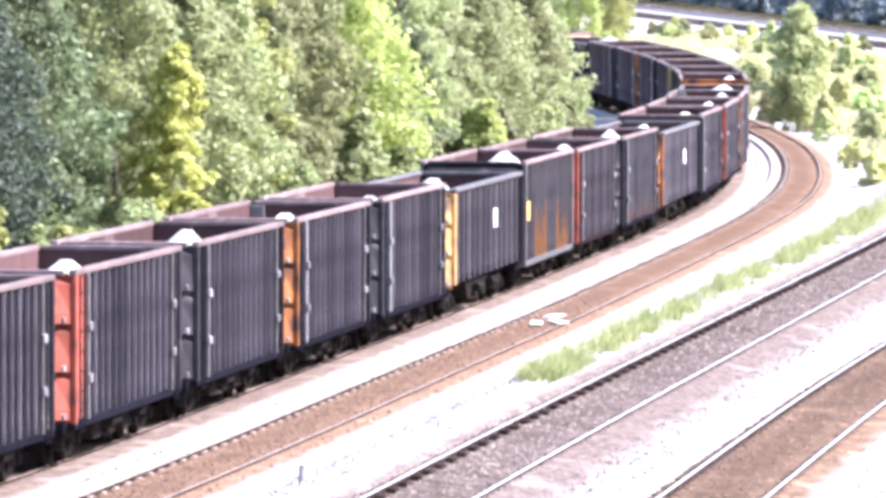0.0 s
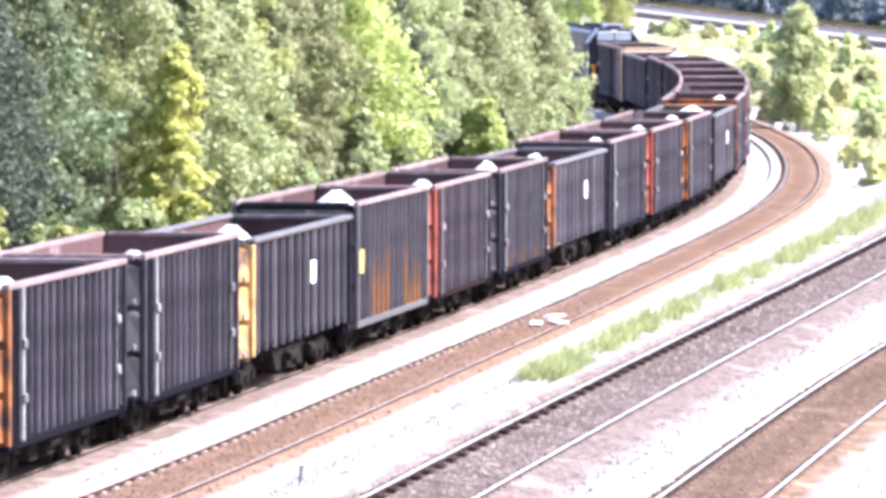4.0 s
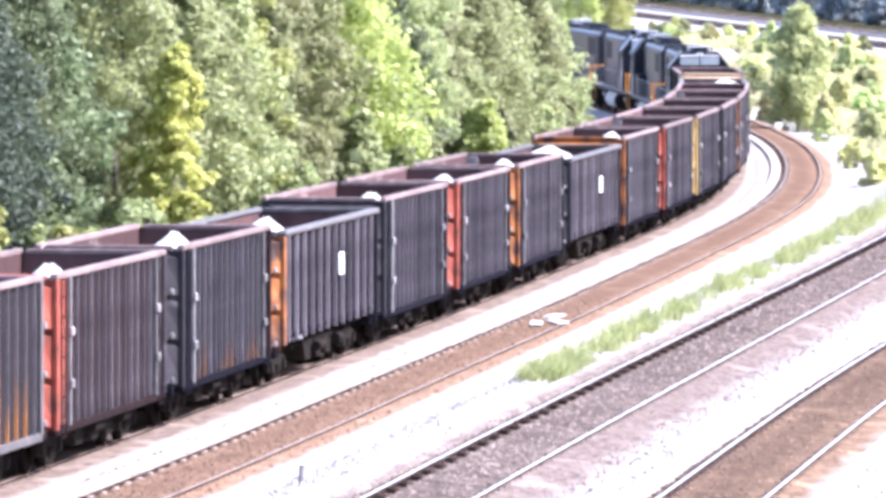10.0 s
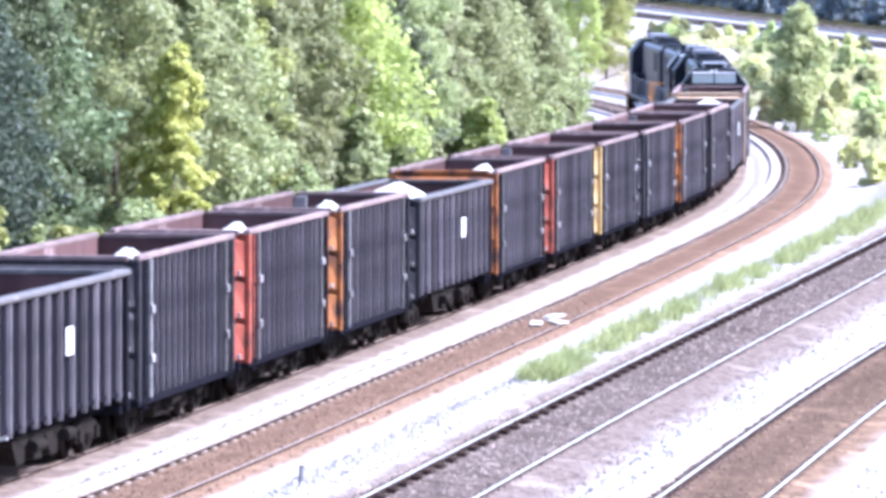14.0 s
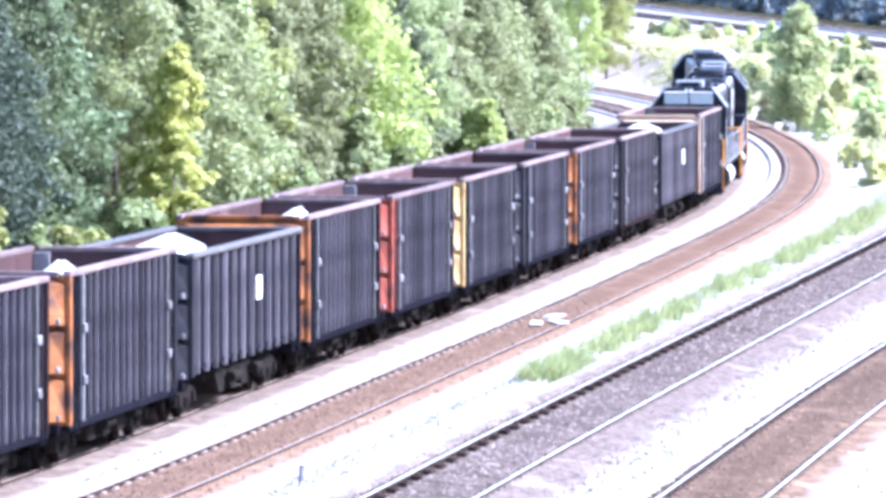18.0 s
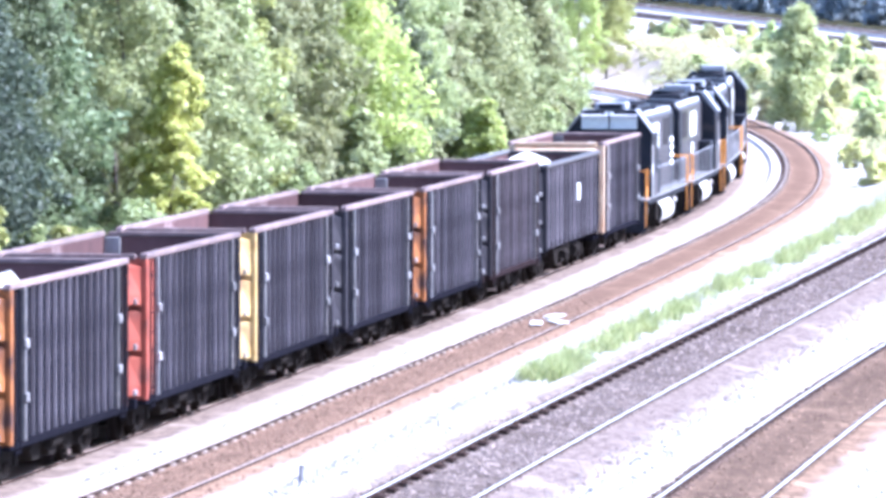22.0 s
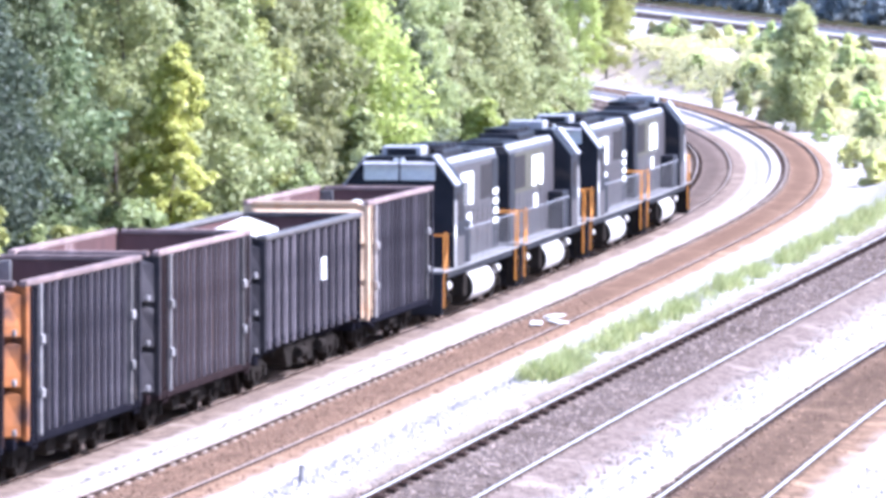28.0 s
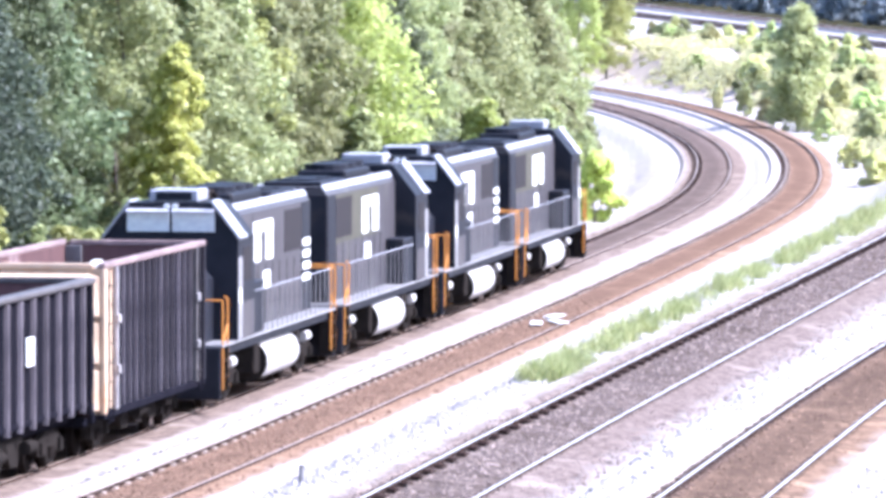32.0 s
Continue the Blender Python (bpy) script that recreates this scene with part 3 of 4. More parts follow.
def trunk_mesh(height, r, seed, limbs):
    rnd = random.Random(seed)

    def draw(bm):
        pts = [Vector((0, 0, -0.4))]
        for k in range(1, 7):
            pts.append(Vector((rnd.uniform(-0.12, 0.12) * k * 0.5, rnd.uniform(-0.12, 0.12) * k * 0.5, height * 0.85 * k / 6)))
        for k in range(6):
            rod(bm, pts[k], pts[k + 1], r * (1 - k / 7), 8, r * (1 - (k + 1) / 7))
        for (x, y, z) in limbs:
            k = min(5, max(1, int(z / height * 6)))
            a = pts[k]
            mid = a.lerp(Vector((x, y, z)), 0.5) + Vector((0, 0, 0.25))
            rod(bm, a, mid, r * 0.36, 5, r * 0.24)
            rod(bm, mid, (x, y, z), r * 0.24, 5, r * 0.08)
    return shape(draw)


def tree_kind(seed, height, width, boughs, per, leaf, low=0.06, taper=0.55):
    """A trunk and a crown of boughs, each a spray of leafy clumps that thins out and droops towards its tip."""
    rnd = random.Random(seed)
    clumps, limbs = [], []
    for k in range(boughs):
        u = (low + (1 - low) * (k + rnd.random()) / boughs) ** 0.9
        w = width * (math.sin(math.pi * min(1, 0.18 + u * 0.82)) ** taper) * rnd.uniform(0.6, 1.12)
        th = 2.4 * k + rnd.uniform(-0.7, 0.7)
        out = Vector((math.cos(th), math.sin(th), 0))
        side = Vector((-math.sin(th), math.cos(th), 0))
        limbs.append((out.x * w * 0.8, out.y * w * 0.8, height * u))
        r = width * rnd.uniform(0.16, 0.26)
        for i in range(7):
            f = 0.35 + 0.65 * i / 6
            c = out * w * f + side * rnd.gauss(0, 0.16 * width * f) + Vector((0, 0, height * u + rnd.gauss(0, 0.12) * width + 0.16 * w * (1 - (2 * f - 1) ** 2)))
            clumps.append((*c, r * (1.25 - 0.6 * f) * rnd.uniform(0.7, 1.3)))
    return trunk_mesh(height, 0.01 * height + 0.02, seed, limbs[:12]), leaf_cloud(clumps, per, leaf, seed)


TREES = [tree_kind(21, 12.0, 3.2, 34, 60, 0.25), tree_kind(22, 10.5, 3.5, 32, 60, 0.26), tree_kind(23, 13.0, 2.9, 36, 58, 0.24), tree_kind(24, 11.0, 2.5, 34, 58, 0.24, taper=0.8),
         tree_kind(25, 11.5, 3.3, 34, 60, 0.25, taper=0.7), tree_kind(26, 12.5, 3.0, 36, 58, 0.25)]
SLENDER = tree_kind(27, 7.8, 1.2, 40, 75, 0.17, 0.03, 0.32)
FAR_TREES = [tree_kind(28, 12.0, 3.2, 24, 26, 0.5), tree_kind(29, 10.5, 3.5, 24, 26, 0.5)]
YOUNG = tree_kind(41, 6.2, 1.85, 44, 55, 0.22, 0.03, 0.85)
SHRUBS = [tree_kind(31, 2.4, 0.95, 14, 60, 0.19, 0.05), tree_kind(32, 1.7, 1.2, 14, 60, 0.19, 0.05), tree_kind(33, 3.4, 1.0, 17, 60, 0.2, 0.04, 0.8)]
LOW_SHRUBS = [tree_kind(34, 1.6, 1.1, 12, 22, 0.26, 0.05), tree_kind(35, 2.0, 0.9, 12, 22, 0.26, 0.05)]


def plant(name, kind, place, scale, turn, material, label, category, group, tall=1.0):
    x, y = place
    z = float(ground_height(x, y)[0])
    top = thing(name, label, category, group, Matrix.Translation((x, y, z - 0.05)) @ Matrix.Rotation(turn, 4, "Z"))
    for nm, me, m in (("trunk", kind[0], M_BARK), ("crown", kind[1], material)):
        ob = part(nm, me, m, top, key=(id(kind), nm))
        ob.scale = (scale, scale, scale * tall)
    return top


WOOD_EDGE_Y = [140, 190, 225, 255, 290, 335]
WOOD_EDGE_X = [-19, -13.2, -7.0, -2.2, 2.3, 3.6]
WOOD_LABEL = {"deep_shade_leaves": "deciduous tree with deep green leaves darkened for the wood's shade", "green_leaves": "leafy green deciduous tree at the wood's edge", "shaded_green_leaves": "dark green deciduous tree with the wood's shade in its leaf colour", "yellow_green_leaves": "yellow-green sunlit young tree at the wood's edge"}


def wood():
    rnd = random.Random(5)
    for row, (back, step, lift) in enumerate(((0.0, 3.9, 0.85), (4.5, 5.0, 1.1), (10.0, 6.5, 1.35))):
        y = 142.0 + row
        while y < 336:
            x = float(np.interp(y, WOOD_EDGE_Y, WOOD_EDGE_X)) - back + rnd.uniform(-1.0, 0.6)
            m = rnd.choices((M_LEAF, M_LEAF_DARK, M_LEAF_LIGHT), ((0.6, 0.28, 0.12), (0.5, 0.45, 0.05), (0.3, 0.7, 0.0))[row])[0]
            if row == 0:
                # the near end's shade is painted by choosing darker leaves
                m = M_LEAF_SHADE if y < 193 else M_LEAF_DARK if y < 205 else M_LEAF_LIGHT if 226 < y < 231 or 240 < y < 244 else M_LEAF if m is M_LEAF_LIGHT or y > 262 else m
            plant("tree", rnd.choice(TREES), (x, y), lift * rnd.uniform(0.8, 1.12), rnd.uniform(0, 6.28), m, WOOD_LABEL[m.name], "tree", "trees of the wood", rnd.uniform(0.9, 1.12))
            y += step * rnd.uniform(0.75, 1.25)
    plant("tree", SLENDER, (-7.95, 205.0), 0.98, 1.3, M_LEAF_YELLOW, "slender yellow-green sunlit tree at the wood's edge", "tree", "trees of the wood", 1.0)
    # bushes along the foot of the wood
    y = 150.0
    while y < 332:
        x = float(np.interp(y, WOOD_EDGE_Y, WOOD_EDGE_X)) + rnd.uniform(1.6, 3.0)
        m = rnd.choice((M_LEAF, M_LEAF_LIGHT, M_LEAF))
        plant("bush", rnd.choice(SHRUBS), (x, y), rnd.uniform(0.9, 1.5), rnd.uniform(0, 6.28), m, "leafy green bush at the foot of the wood", "bush", "bushes by the wood")
        y += rnd.uniform(2.0, 4.0)


wood()

# young tree and bushes in the wedge of rough ground beyond the curve
plant("young_tree", YOUNG, (18.7, 368.0), 1.0, 0.4, M_LEAF_PALE, "slender pale green young tree above low scrub", "tree", "", 1.05)
for px, py, sc, tn, mt in ((17.6, 379, 0.95, 0.3, M_LEAF_DRY), (19.2, 352, 0.9, 1.2, M_LEAF_PALE), (18.8, 318, 1.0, 2.2, M_LEAF_DRY), (18.4, 296, 1.05, 3.1, M_LEAF_DRY), (22.3, 392, 1.2, 0.9, M_LEAF_DRY),
                           (23.3, 368, 1.3, 4.0, M_LEAF_PALE), (16.9, 391, 0.8, 5.0, M_LEAF_PALE), (15.9, 404, 0.75, 2.7, M_LEAF_DRY), (26.4, 440, 0.8, 1.9, M_LEAF), (20.3, 432, 0.9, 0.2, M_LEAF_PALE),
                           (21.2, 345, 1.0, 3.9, M_LEAF_PALE), (20.0, 365, 0.9, 2.0, M_LEAF_DRY)):
    plant("shrub", SHRUBS[int(tn * 10) % 3], (px, py), sc * 0.72, tn, mt, "low scrubby bush with pale sunlit leaves on rough ground", "bush", "scrub beyond the curve")


def scrub():
    rnd = random.Random(9)
    made = 0
    while made < 110:
        y = rnd.uniform(300, 470)
        x = y * (0.03 + 0.04 * math.sqrt(rnd.random()))
        o = float(nearest(LINE_B, np.array([x]), np.array([y]))[1][0])
        f = float(nearest(LINE_F, np.array([x]), np.array([y]))[1][0])
        c = float(nearest(LINE_C, np.array([x]), np.array([y]))[1][0])
        if o < 4.5 or f > -9 or c > -4:
            continue
        made += 1
        m = rnd.choices((M_LEAF_DRY, M_LEAF_PALE, M_LEAF), (0.55, 0.37, 0.08))[0]
        plant("shrub", rnd.choice(LOW_SHRUBS), (x, y), rnd.uniform(0.35, 0.95), rnd.uniform(0, 6.28), m, "low scrubby bush with pale sunlit leaves on rough ground", "bush", "scrub beyond the curve", rnd.uniform(0.7, 1.0))
    for k in range(11):
        plant("shrub", SHRUBS[k % 3], (14.2 + k * 0.75 + rnd.uniform(-0.2, 0.2), 484 - k * 3.5), rnd.uniform(0.4, 0.75), k * 1.7, M_LEAF if k % 2 else M_LEAF_DRY, "small round bush in a row below the far bank", "bush", "bushes below the far bank", 0.8)
    clumps = []
    while len(clumps) < 4200:
        y = rnd.uniform(300, 480)
        x = y * rnd.uniform(0.024, 0.068)
        if rnd.random() > (x / y - 0.024) / 0.02 + 0.3 * noise.noise((y * 0.08, 1.0, 7.0)):
            continue
        o = float(nearest(LINE_B, np.array([x]), np.array([y]))[1][0])
        f = float(nearest(LINE_F, np.array([x]), np.array([y]))[1][0])
        c = float(nearest(LINE_C, np.array([x]), np.array([y]))[1][0])
        if o < 3.6 + rnd.random() * 3 or f > -8 or c > -3 or noise.noise((x * 0.25, y * 0.06, 3.0)) < -0.3:
            continue
        r = rnd.uniform(0.2, 0.55)
        clumps.append((x, y, float(ground_height(x, y)[0]) + r * 0.4, r))
    tagged(part("low_scrub", leaf_cloud(clumps, 26, 0.24, 77, 0.7), M_LEAF_DRY), "pale low scrub and weeds covering the rough bank", "scrub", kind="stuff")
    # trees on the far side of the curve, and the bush beside the line
    for x, y, sc in ((8.4, 436, 0.6), (10.4, 448, 0.62), (6.0, 452, 0.9), (3.6, 447, 0.95), (11.6, 464, 0.5)):
        plant("tree", TREES[int(x) % 4], (x, y), sc, x, M_LEAF_LIGHT if x > 7 else M_LEAF, "bright green young tree beyond the curving tracks", "tree", "trees beyond the curve")
    plant("bush", SHRUBS[0], (5.7, 262.0), 1.05, 1.0, M_LEAF_YELLOW, "bright yellow-green bush inside the curve beside the track", "bush", "")
    plant("bush", SHRUBS[1], (4.9, 268.0), 0.8, 2.0, M_LEAF_YELLOW, "bright yellow-green bush inside the curve beside the track", "bush", "")
    for x, y, sc in ((5.6, 352, 0.8), (4.9, 345, 0.9), (6.4, 360, 0.6)):
        plant("bush", SHRUBS[1], (x, y), sc, x, M_LEAF_LIGHT, "low yellow-green bush where the wood ends", "bush", "bushes by the wood")
    # dark wood behind the far line, distance haze put into its leaf colour
    for k in range(60):
        x, y, _ = spot(LINE_F, -20 + 5.2 * k + rnd.uniform(-1.5, 1.5), 13.5 + rnd.uniform(-0.8, 0.8))
        plant("bush", rnd.choice(LOW_SHRUBS), (float(x), float(y)), rnd.uniform(1.1, 1.8), rnd.uniform(0, 6.28), M_LEAF_FAR, "dark bush with blue haze in its leaf colour in front of the far wood", "bush", "bushes before the far wood")
    for row in range(2):
        for k in range(26):
            s = -20 + 12 * k + rnd.uniform(-3, 3)
            x, y, _ = spot(LINE_F, s, 34.0 + 7 * row + rnd.uniform(-1.5, 1.5))
            plant("tree", rnd.choice(FAR_TREES), (float(x), float(y)), rnd.uniform(0.8, 1.1), rnd.uniform(0, 6.28), M_LEAF_FAR, "dark distant tree with blue haze in its leaf colour behind the far railway line", "tree", "far wood")


scrub()


# ---- tall grass between the middle tracks ----
GRASS_FROM = 37.5
GRASS_S = [37, 38, 42, 44, 46, 47.5, 52.5, 55, 57, 61, 65, 70, 74, 82, 92, 95, 99, 125, 150]
GRASS_D = [0, 1, 0.9, 0.1, 0.15, 0.85, 0.95, 0.3, 0.75, 0.8, 0.4, 0.45, 0.7, 0.8, 0.9, 0.4, 0.7, 0.6, 0.3]


def grass_strip():
    rnd = np.random.RandomState(4)
    v, f = [], []
    for _ in range(1900):
        s = rnd.uniform(GRASS_FROM, 150)
        if rnd.rand() > np.interp(s, GRASS_S, GRASS_D):
            continue
        lush = 0.34 + 0.95 * noise.noise((s * 0.45, 2.0, 0.0)) + 0.5 * noise.noise((s * 1.7, 5.0, 0.0))
        if s > 46 and rnd.rand() > lush:
            continue
        o = -1.85 + rnd.normal() * 0.2 - 0.003 * s
        x, y, _ = spot(LINE_C, s, o)
        z = float(ground_height(x, y)[0])
        tall = rnd.uniform(0.26, 0.62) * (0.5 + 0.5 * min(1.0, max(0.0, lush)))
        for _ in range(22):
            a, r = rnd.uniform(0, 6.28), abs(rnd.normal()) * 0.2
            bx, by = x + r * math.cos(a), y + r * math.sin(a)
            lean, h = rnd.normal(size=2) * 0.13, tall * rnd.uniform(0.5, 1.2)
            wx, wy = 0.011 * math.sin(a), 0.011 * math.cos(a)
            k = len(v)
            v += [(bx - wx, by - wy, z - 0.03), (bx + wx, by + wy, z - 0.03), (bx + lean[0] * 0.5 + wx, by + lean[1] * 0.5 + wy, z + h * 0.6), (bx + lean[0] * 0.5 - wx, by + lean[1] * 0.5 - wy, z + h * 0.6), (bx + lean[0] * 1.3, by + lean[1] * 1.3, z + h)]
            f += [(k, k + 1, k + 2, k + 3), (k + 3, k + 2, k + 4)]
    me = bpy.data.meshes.new("grass")
    me.from_pydata(v, [], f)
    me.update()
    tagged(part("tall_grass", me, M_GRASS), "uneven strip of tall yellow-green grass between two tracks", "grass", kind="stuff")


grass_strip()

# ---- small things on the ground ----
def ground_pose(line, s, o, zf, up=0.0, turn=0.0):
    x, y, h = spot(line, s, o)
    return Matrix.Translation((x, y, float(zf(s, o)) + up)) @ Matrix.Rotation(h + turn, 4, "Z")


for s, o, tn in ((75.6, 0.05, 0.1), (79.3, 0.1, -0.15), (76.6, 0.5, 0.4)):
    p = part("loose_plate", lambda bm: box(bm, -0.62, 0.62, -0.16, 0.16, 0, 0.035), M_WHITE, None, "flat pale metal plate lying between the rails", ground_pose(LINE_B, s, o, rail_z_b, -0.02, tn), "plate", 0.01)
    tagged(p, category="plate", group="plates between the rails")
mx, my, _ = spot(LINE_C, 14.7, -2.4)
mk = thing("marker_post", "short grey marker post with a pale cap in the ballast", "post", "", Matrix.Translation((mx, my, float(ground_height(mx, my)[0]))))
part("post", lambda bm: rod(bm, (0, 0, -0.1), (0, 0, 0.24), 0.05, 10), M_LUG, mk)
part("cap", lambda bm: rod(bm, (0, 0, 0.24), (0, 0, 0.29), 0.056, 10, 0.045), M_LUG, mk, "pale cap")


# ---- the train ----
def wheel_draw(r):
    def draw(bm):
        for y in (-0.7525, 0.7525):
            d = 1 if y > 0 else -1
            for a, b, ra, rb in ((y - d * 0.085, y - d * 0.05, r + 0.028, r + 0.022), (y - d * 0.05, y + d * 0.06, r, r - 0.006)):
                rod(bm, (0, a, 0), (0, b, 0), ra, 20, rb)
            rod(bm, (0, y + d * 0.06, 0), (0, y + d * 0.09, 0), 0.14, 10)
        rod(bm, (0, -1.08, 0), (0, 1.08, 0), 0.08, 8)
        for a in (-0.85, 0.85):
            for k in range(4):
                box(bm, 0.2 * math.cos(k * 1.57) - 0.05, 0.2 * math.cos(k * 1.57) + 0.05, a - 0.012, a + 0.012, 0.2 * math.sin(k * 1.57) - 0.05, 0.2 * math.sin(k * 1.57) + 0.05)
    return draw


def frame_draw(base, r):
    """One cast side frame: arched top, sagging middle with a spring window, journal boxes at the ends."""
    h = base / 2

    def draw(bm):
        prism(bm, [(-h - 0.28, r + 0.16), (-h - 0.28, r - 0.1), (-h - 0.12, r - 0.14), (-h + 0.12, r - 0.14), (-h + 0.36, r - 0.05), (-0.36, 0.17), (0.36, 0.17),
                   (h - 0.36, r - 0.05), (h - 0.12, r - 0.14), (h + 0.12, r - 0.14), (h + 0.28, r - 0.1), (h + 0.28, r + 0.16), (h - 0.1, r + 0.24), (0.45, r + 0.33), (-0.45, r + 0.33), (-h + 0.1, r + 0.24)], -0.06, 0.06, "y")
        for x in (-h, h):
            box(bm, x - 0.14, x + 0.14, -0.12, 0.12, r - 0.11, r + 0.13)
    return draw


WHEELSETS = []


def truck(parent, x, base=1.78, r=0.457, kind="car"):
    t = part("truck", lambda bm: (box(bm, -0.22, 0.22, -1.05, 1.05, r - 0.02, r + 0.26), rod(bm, (0, 0, r + 0.2), (0, 0, r + 0.42), 0.2, 12)), M_TRUCK, parent, "", Matrix.Translation((x, 0, 0)), ("bolster", kind), 0.0)
    for y in (-1.0, 1.0):
        part("side_frame", frame_draw(base, r), M_TRUCK, t, "", Matrix.Translation((0, y, 0)), ("side_frame", kind))
        part("spring", lambda bm: [rod(bm, (a, 0, r - 0.18), (a, 0, r + 0.02), 0.07, 8) for a in (-0.17, 0, 0.17)], M_WHEEL, t, "", Matrix.Translation((0, y * 1.07, 0)), ("spring", kind))
    for a in (-base / 2, base / 2):
        w = part("wheelset", wheel_draw(r), M_WHEEL, t, "", Matrix.Translation((a, 0, r)), ("wheelset", kind))
        WHEELSETS.append((w, a, r))
    return t


def couplers(parent, x, z=0.88, reach=0.72):
    """A shank and a knuckle head at each end, reaching out to the next coupler."""
    for d in (-1, 1):
        part("coupler", lambda bm: (box(bm, *sorted((d * x, d * (x + reach - 0.22))), -0.08, 0.08, z - 0.1, z + 0.1),
                                    box(bm, *sorted((d * (x + reach - 0.27), d * (x + reach))), -0.14, 0.14, z - 0.15, z + 0.15)), M_TRUCK, parent, "", None, ("coupler", x, d), 0.02)


HALF = {"A": 5.92, "B": 7.55, "C": 6.35}      # half of a car's body


def end_panel_draw(d, a, b, hl):
    """One pressed panel of an end wall: a ledge at its foot, swelling downwards, its sides chamfered back to the wall."""
    half, core, deep = 1.47, 1.2, 0.38

    def draw(bm):
        rows = []
        for z, k in ((a + 0.03, 0.0), (a + 0.05, 1.0), (a + 0.24, 1.0), (b - 0.12, 0.55), (b - 0.03, 0.0)):
            rows.append([bm.verts.new((d * (hl + (deep * k if abs(y) < half else 0.0)), y, z)) for y in (-half, -core, core, half)])
        faces = [bm.faces.new((p[i], p[i + 1], q[i + 1], q[i])) for p, q in zip(rows, rows[1:]) for i in range(3)]
        faces.append(bm.faces.new([r[0] for r in rows] + [r[3] for r in rows[::-1]]))
        bmesh.ops.recalc_face_normals(bm, faces=faces)
    return draw


def gondola(kind, end, wall, rib, chord, far_end=None, patch=False, painted_chord=False, rusty=False, gusset=False):
    """An open-top rail car. kind: A straight ribbed sides, B tub-shaped, C framed sides."""
    names = {"A": "straight-sided open-top coal car with vertical ribs", "B": "tub-shaped coal car with a white placard", "C": "rust-streaked coal car with framed sides"}
    ends = {"faded_red_end_paint": "red-painted end", "faded_orange_end_paint": "orange-painted end", "faded_yellow_end_paint": "yellow-painted end", "faded_amber_end_paint": "amber-painted end", "faded_cream_end_paint": "cream-painted end", "grey_end_steel": "grey end", "black_end_steel": "black end"}
    colour = "dark brown" if wall is M_STEEL_BROWN else "dark grey" if wall is M_STEEL else "worn grey"
    car = thing("coal_car", f"{colour} {names[kind]}, {ends[end.name]}", "rail car", "open-top cars of the train")
    far_end = far_end or M_BLACK_END
    hl = HALF[kind]
    top = {"A": 3.88, "B": 3.65, "C": 3.92}[kind]
    for sd in (-1, 1):
        def y(a, b):
            return (a, b) if sd > 0 else (-b, -a)
        if kind == "B":
            cuboid("side_wall", (-hl + 0.05, hl - 0.05, *y(1.43, 1.47), 1.2, top - 0.08), wall, car, "", ("wall", kind, sd))
            part("tub_floor", lambda bm: prism(bm, [(sd * 1.47, 1.2), (sd * 1.0, 0.78), (sd * 0.96, 0.82), (sd * 1.43, 1.24)], -hl + 0.05, hl - 0.05), wall, car, "", None, ("tub", sd))
            cuboid("lining", (-hl + 0.06, hl - 0.06, *y(1.412, 1.427), 1.3, top - 0.05), M_INSIDE, car, "dusty inner face", ("lining", kind, sd))
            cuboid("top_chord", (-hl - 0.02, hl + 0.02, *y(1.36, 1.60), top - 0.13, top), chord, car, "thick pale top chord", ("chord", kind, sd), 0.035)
            cuboid("side_rail", (-hl + 0.1, hl - 0.1, *y(1.38, 1.50), 1.12, 1.24), M_STEEL, car, "", ("side_rail", sd), 0.02)
            for k in range(12):
                part("rib", lambda bm: prism(bm, [(-0.09, sd * 1.468), (0.09, sd * 1.468), (0.06, sd * 1.55), (-0.06, sd * 1.55)], 1.05, top - 0.13, "z"), rib, car, "", Matrix.Translation((-hl + 0.85 + (2 * hl - 1.7) * k / 11, 0, 0)), ("rib", kind, sd))
            for x in (-hl + 0.12, hl - 0.12):
                painted = x < 0 and end is not M_GREY_END
                cuboid("corner_post", (x - 0.14, x + 0.14, *y(1.36, 1.56), 1.0, top - 0.14), end if painted else wall, car, "painted corner post" if painted else "", ("post", kind, sd, x > 0), 0.02)
        else:
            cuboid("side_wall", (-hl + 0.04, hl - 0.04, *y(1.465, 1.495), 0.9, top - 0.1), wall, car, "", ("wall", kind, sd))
            cuboid("lining", (-hl + 0.06, hl - 0.06, *y(1.445, 1.462), 1.0, top - 0.05), M_INSIDE, car, "dusty inner face", ("lining", kind, sd))
            cuboid("top_chord", (-hl - 0.02, hl + 0.02, *y(1.43, 1.59), top - 0.12, top), chord, car, "worn top chord coloured pale as if sunlit", ("chord", kind, sd), 0.02)
            cuboid("side_sill", (-hl, hl, *y(1.40, 1.57), 0.80, 0.96), M_CHORD_GREY if kind == "C" else wall, car, "", ("sill", kind, sd), 0.015)
            count, first = (13, hl - 1.6) if kind == "A" else (15, hl - 0.6)
            for k in range(count):
                m = (M_RIB_RUST if k in (3, 4, 5, 6, 10, 11, 12, 13) else M_RIB_GREY) if kind == "C" else M_RIB_DULL if rusty and k % 5 < 3 else rib
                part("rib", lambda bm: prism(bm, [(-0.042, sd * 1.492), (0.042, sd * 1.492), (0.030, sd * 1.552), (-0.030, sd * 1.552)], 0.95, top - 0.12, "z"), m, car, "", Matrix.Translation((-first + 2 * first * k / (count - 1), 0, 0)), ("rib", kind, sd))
            for x in (-hl + 0.08, hl - 0.08):
                near_end = x < 0
                d = -1 if near_end else 1
                post = M_CHORD_GREY if kind == "C" else end if near_end else far_end
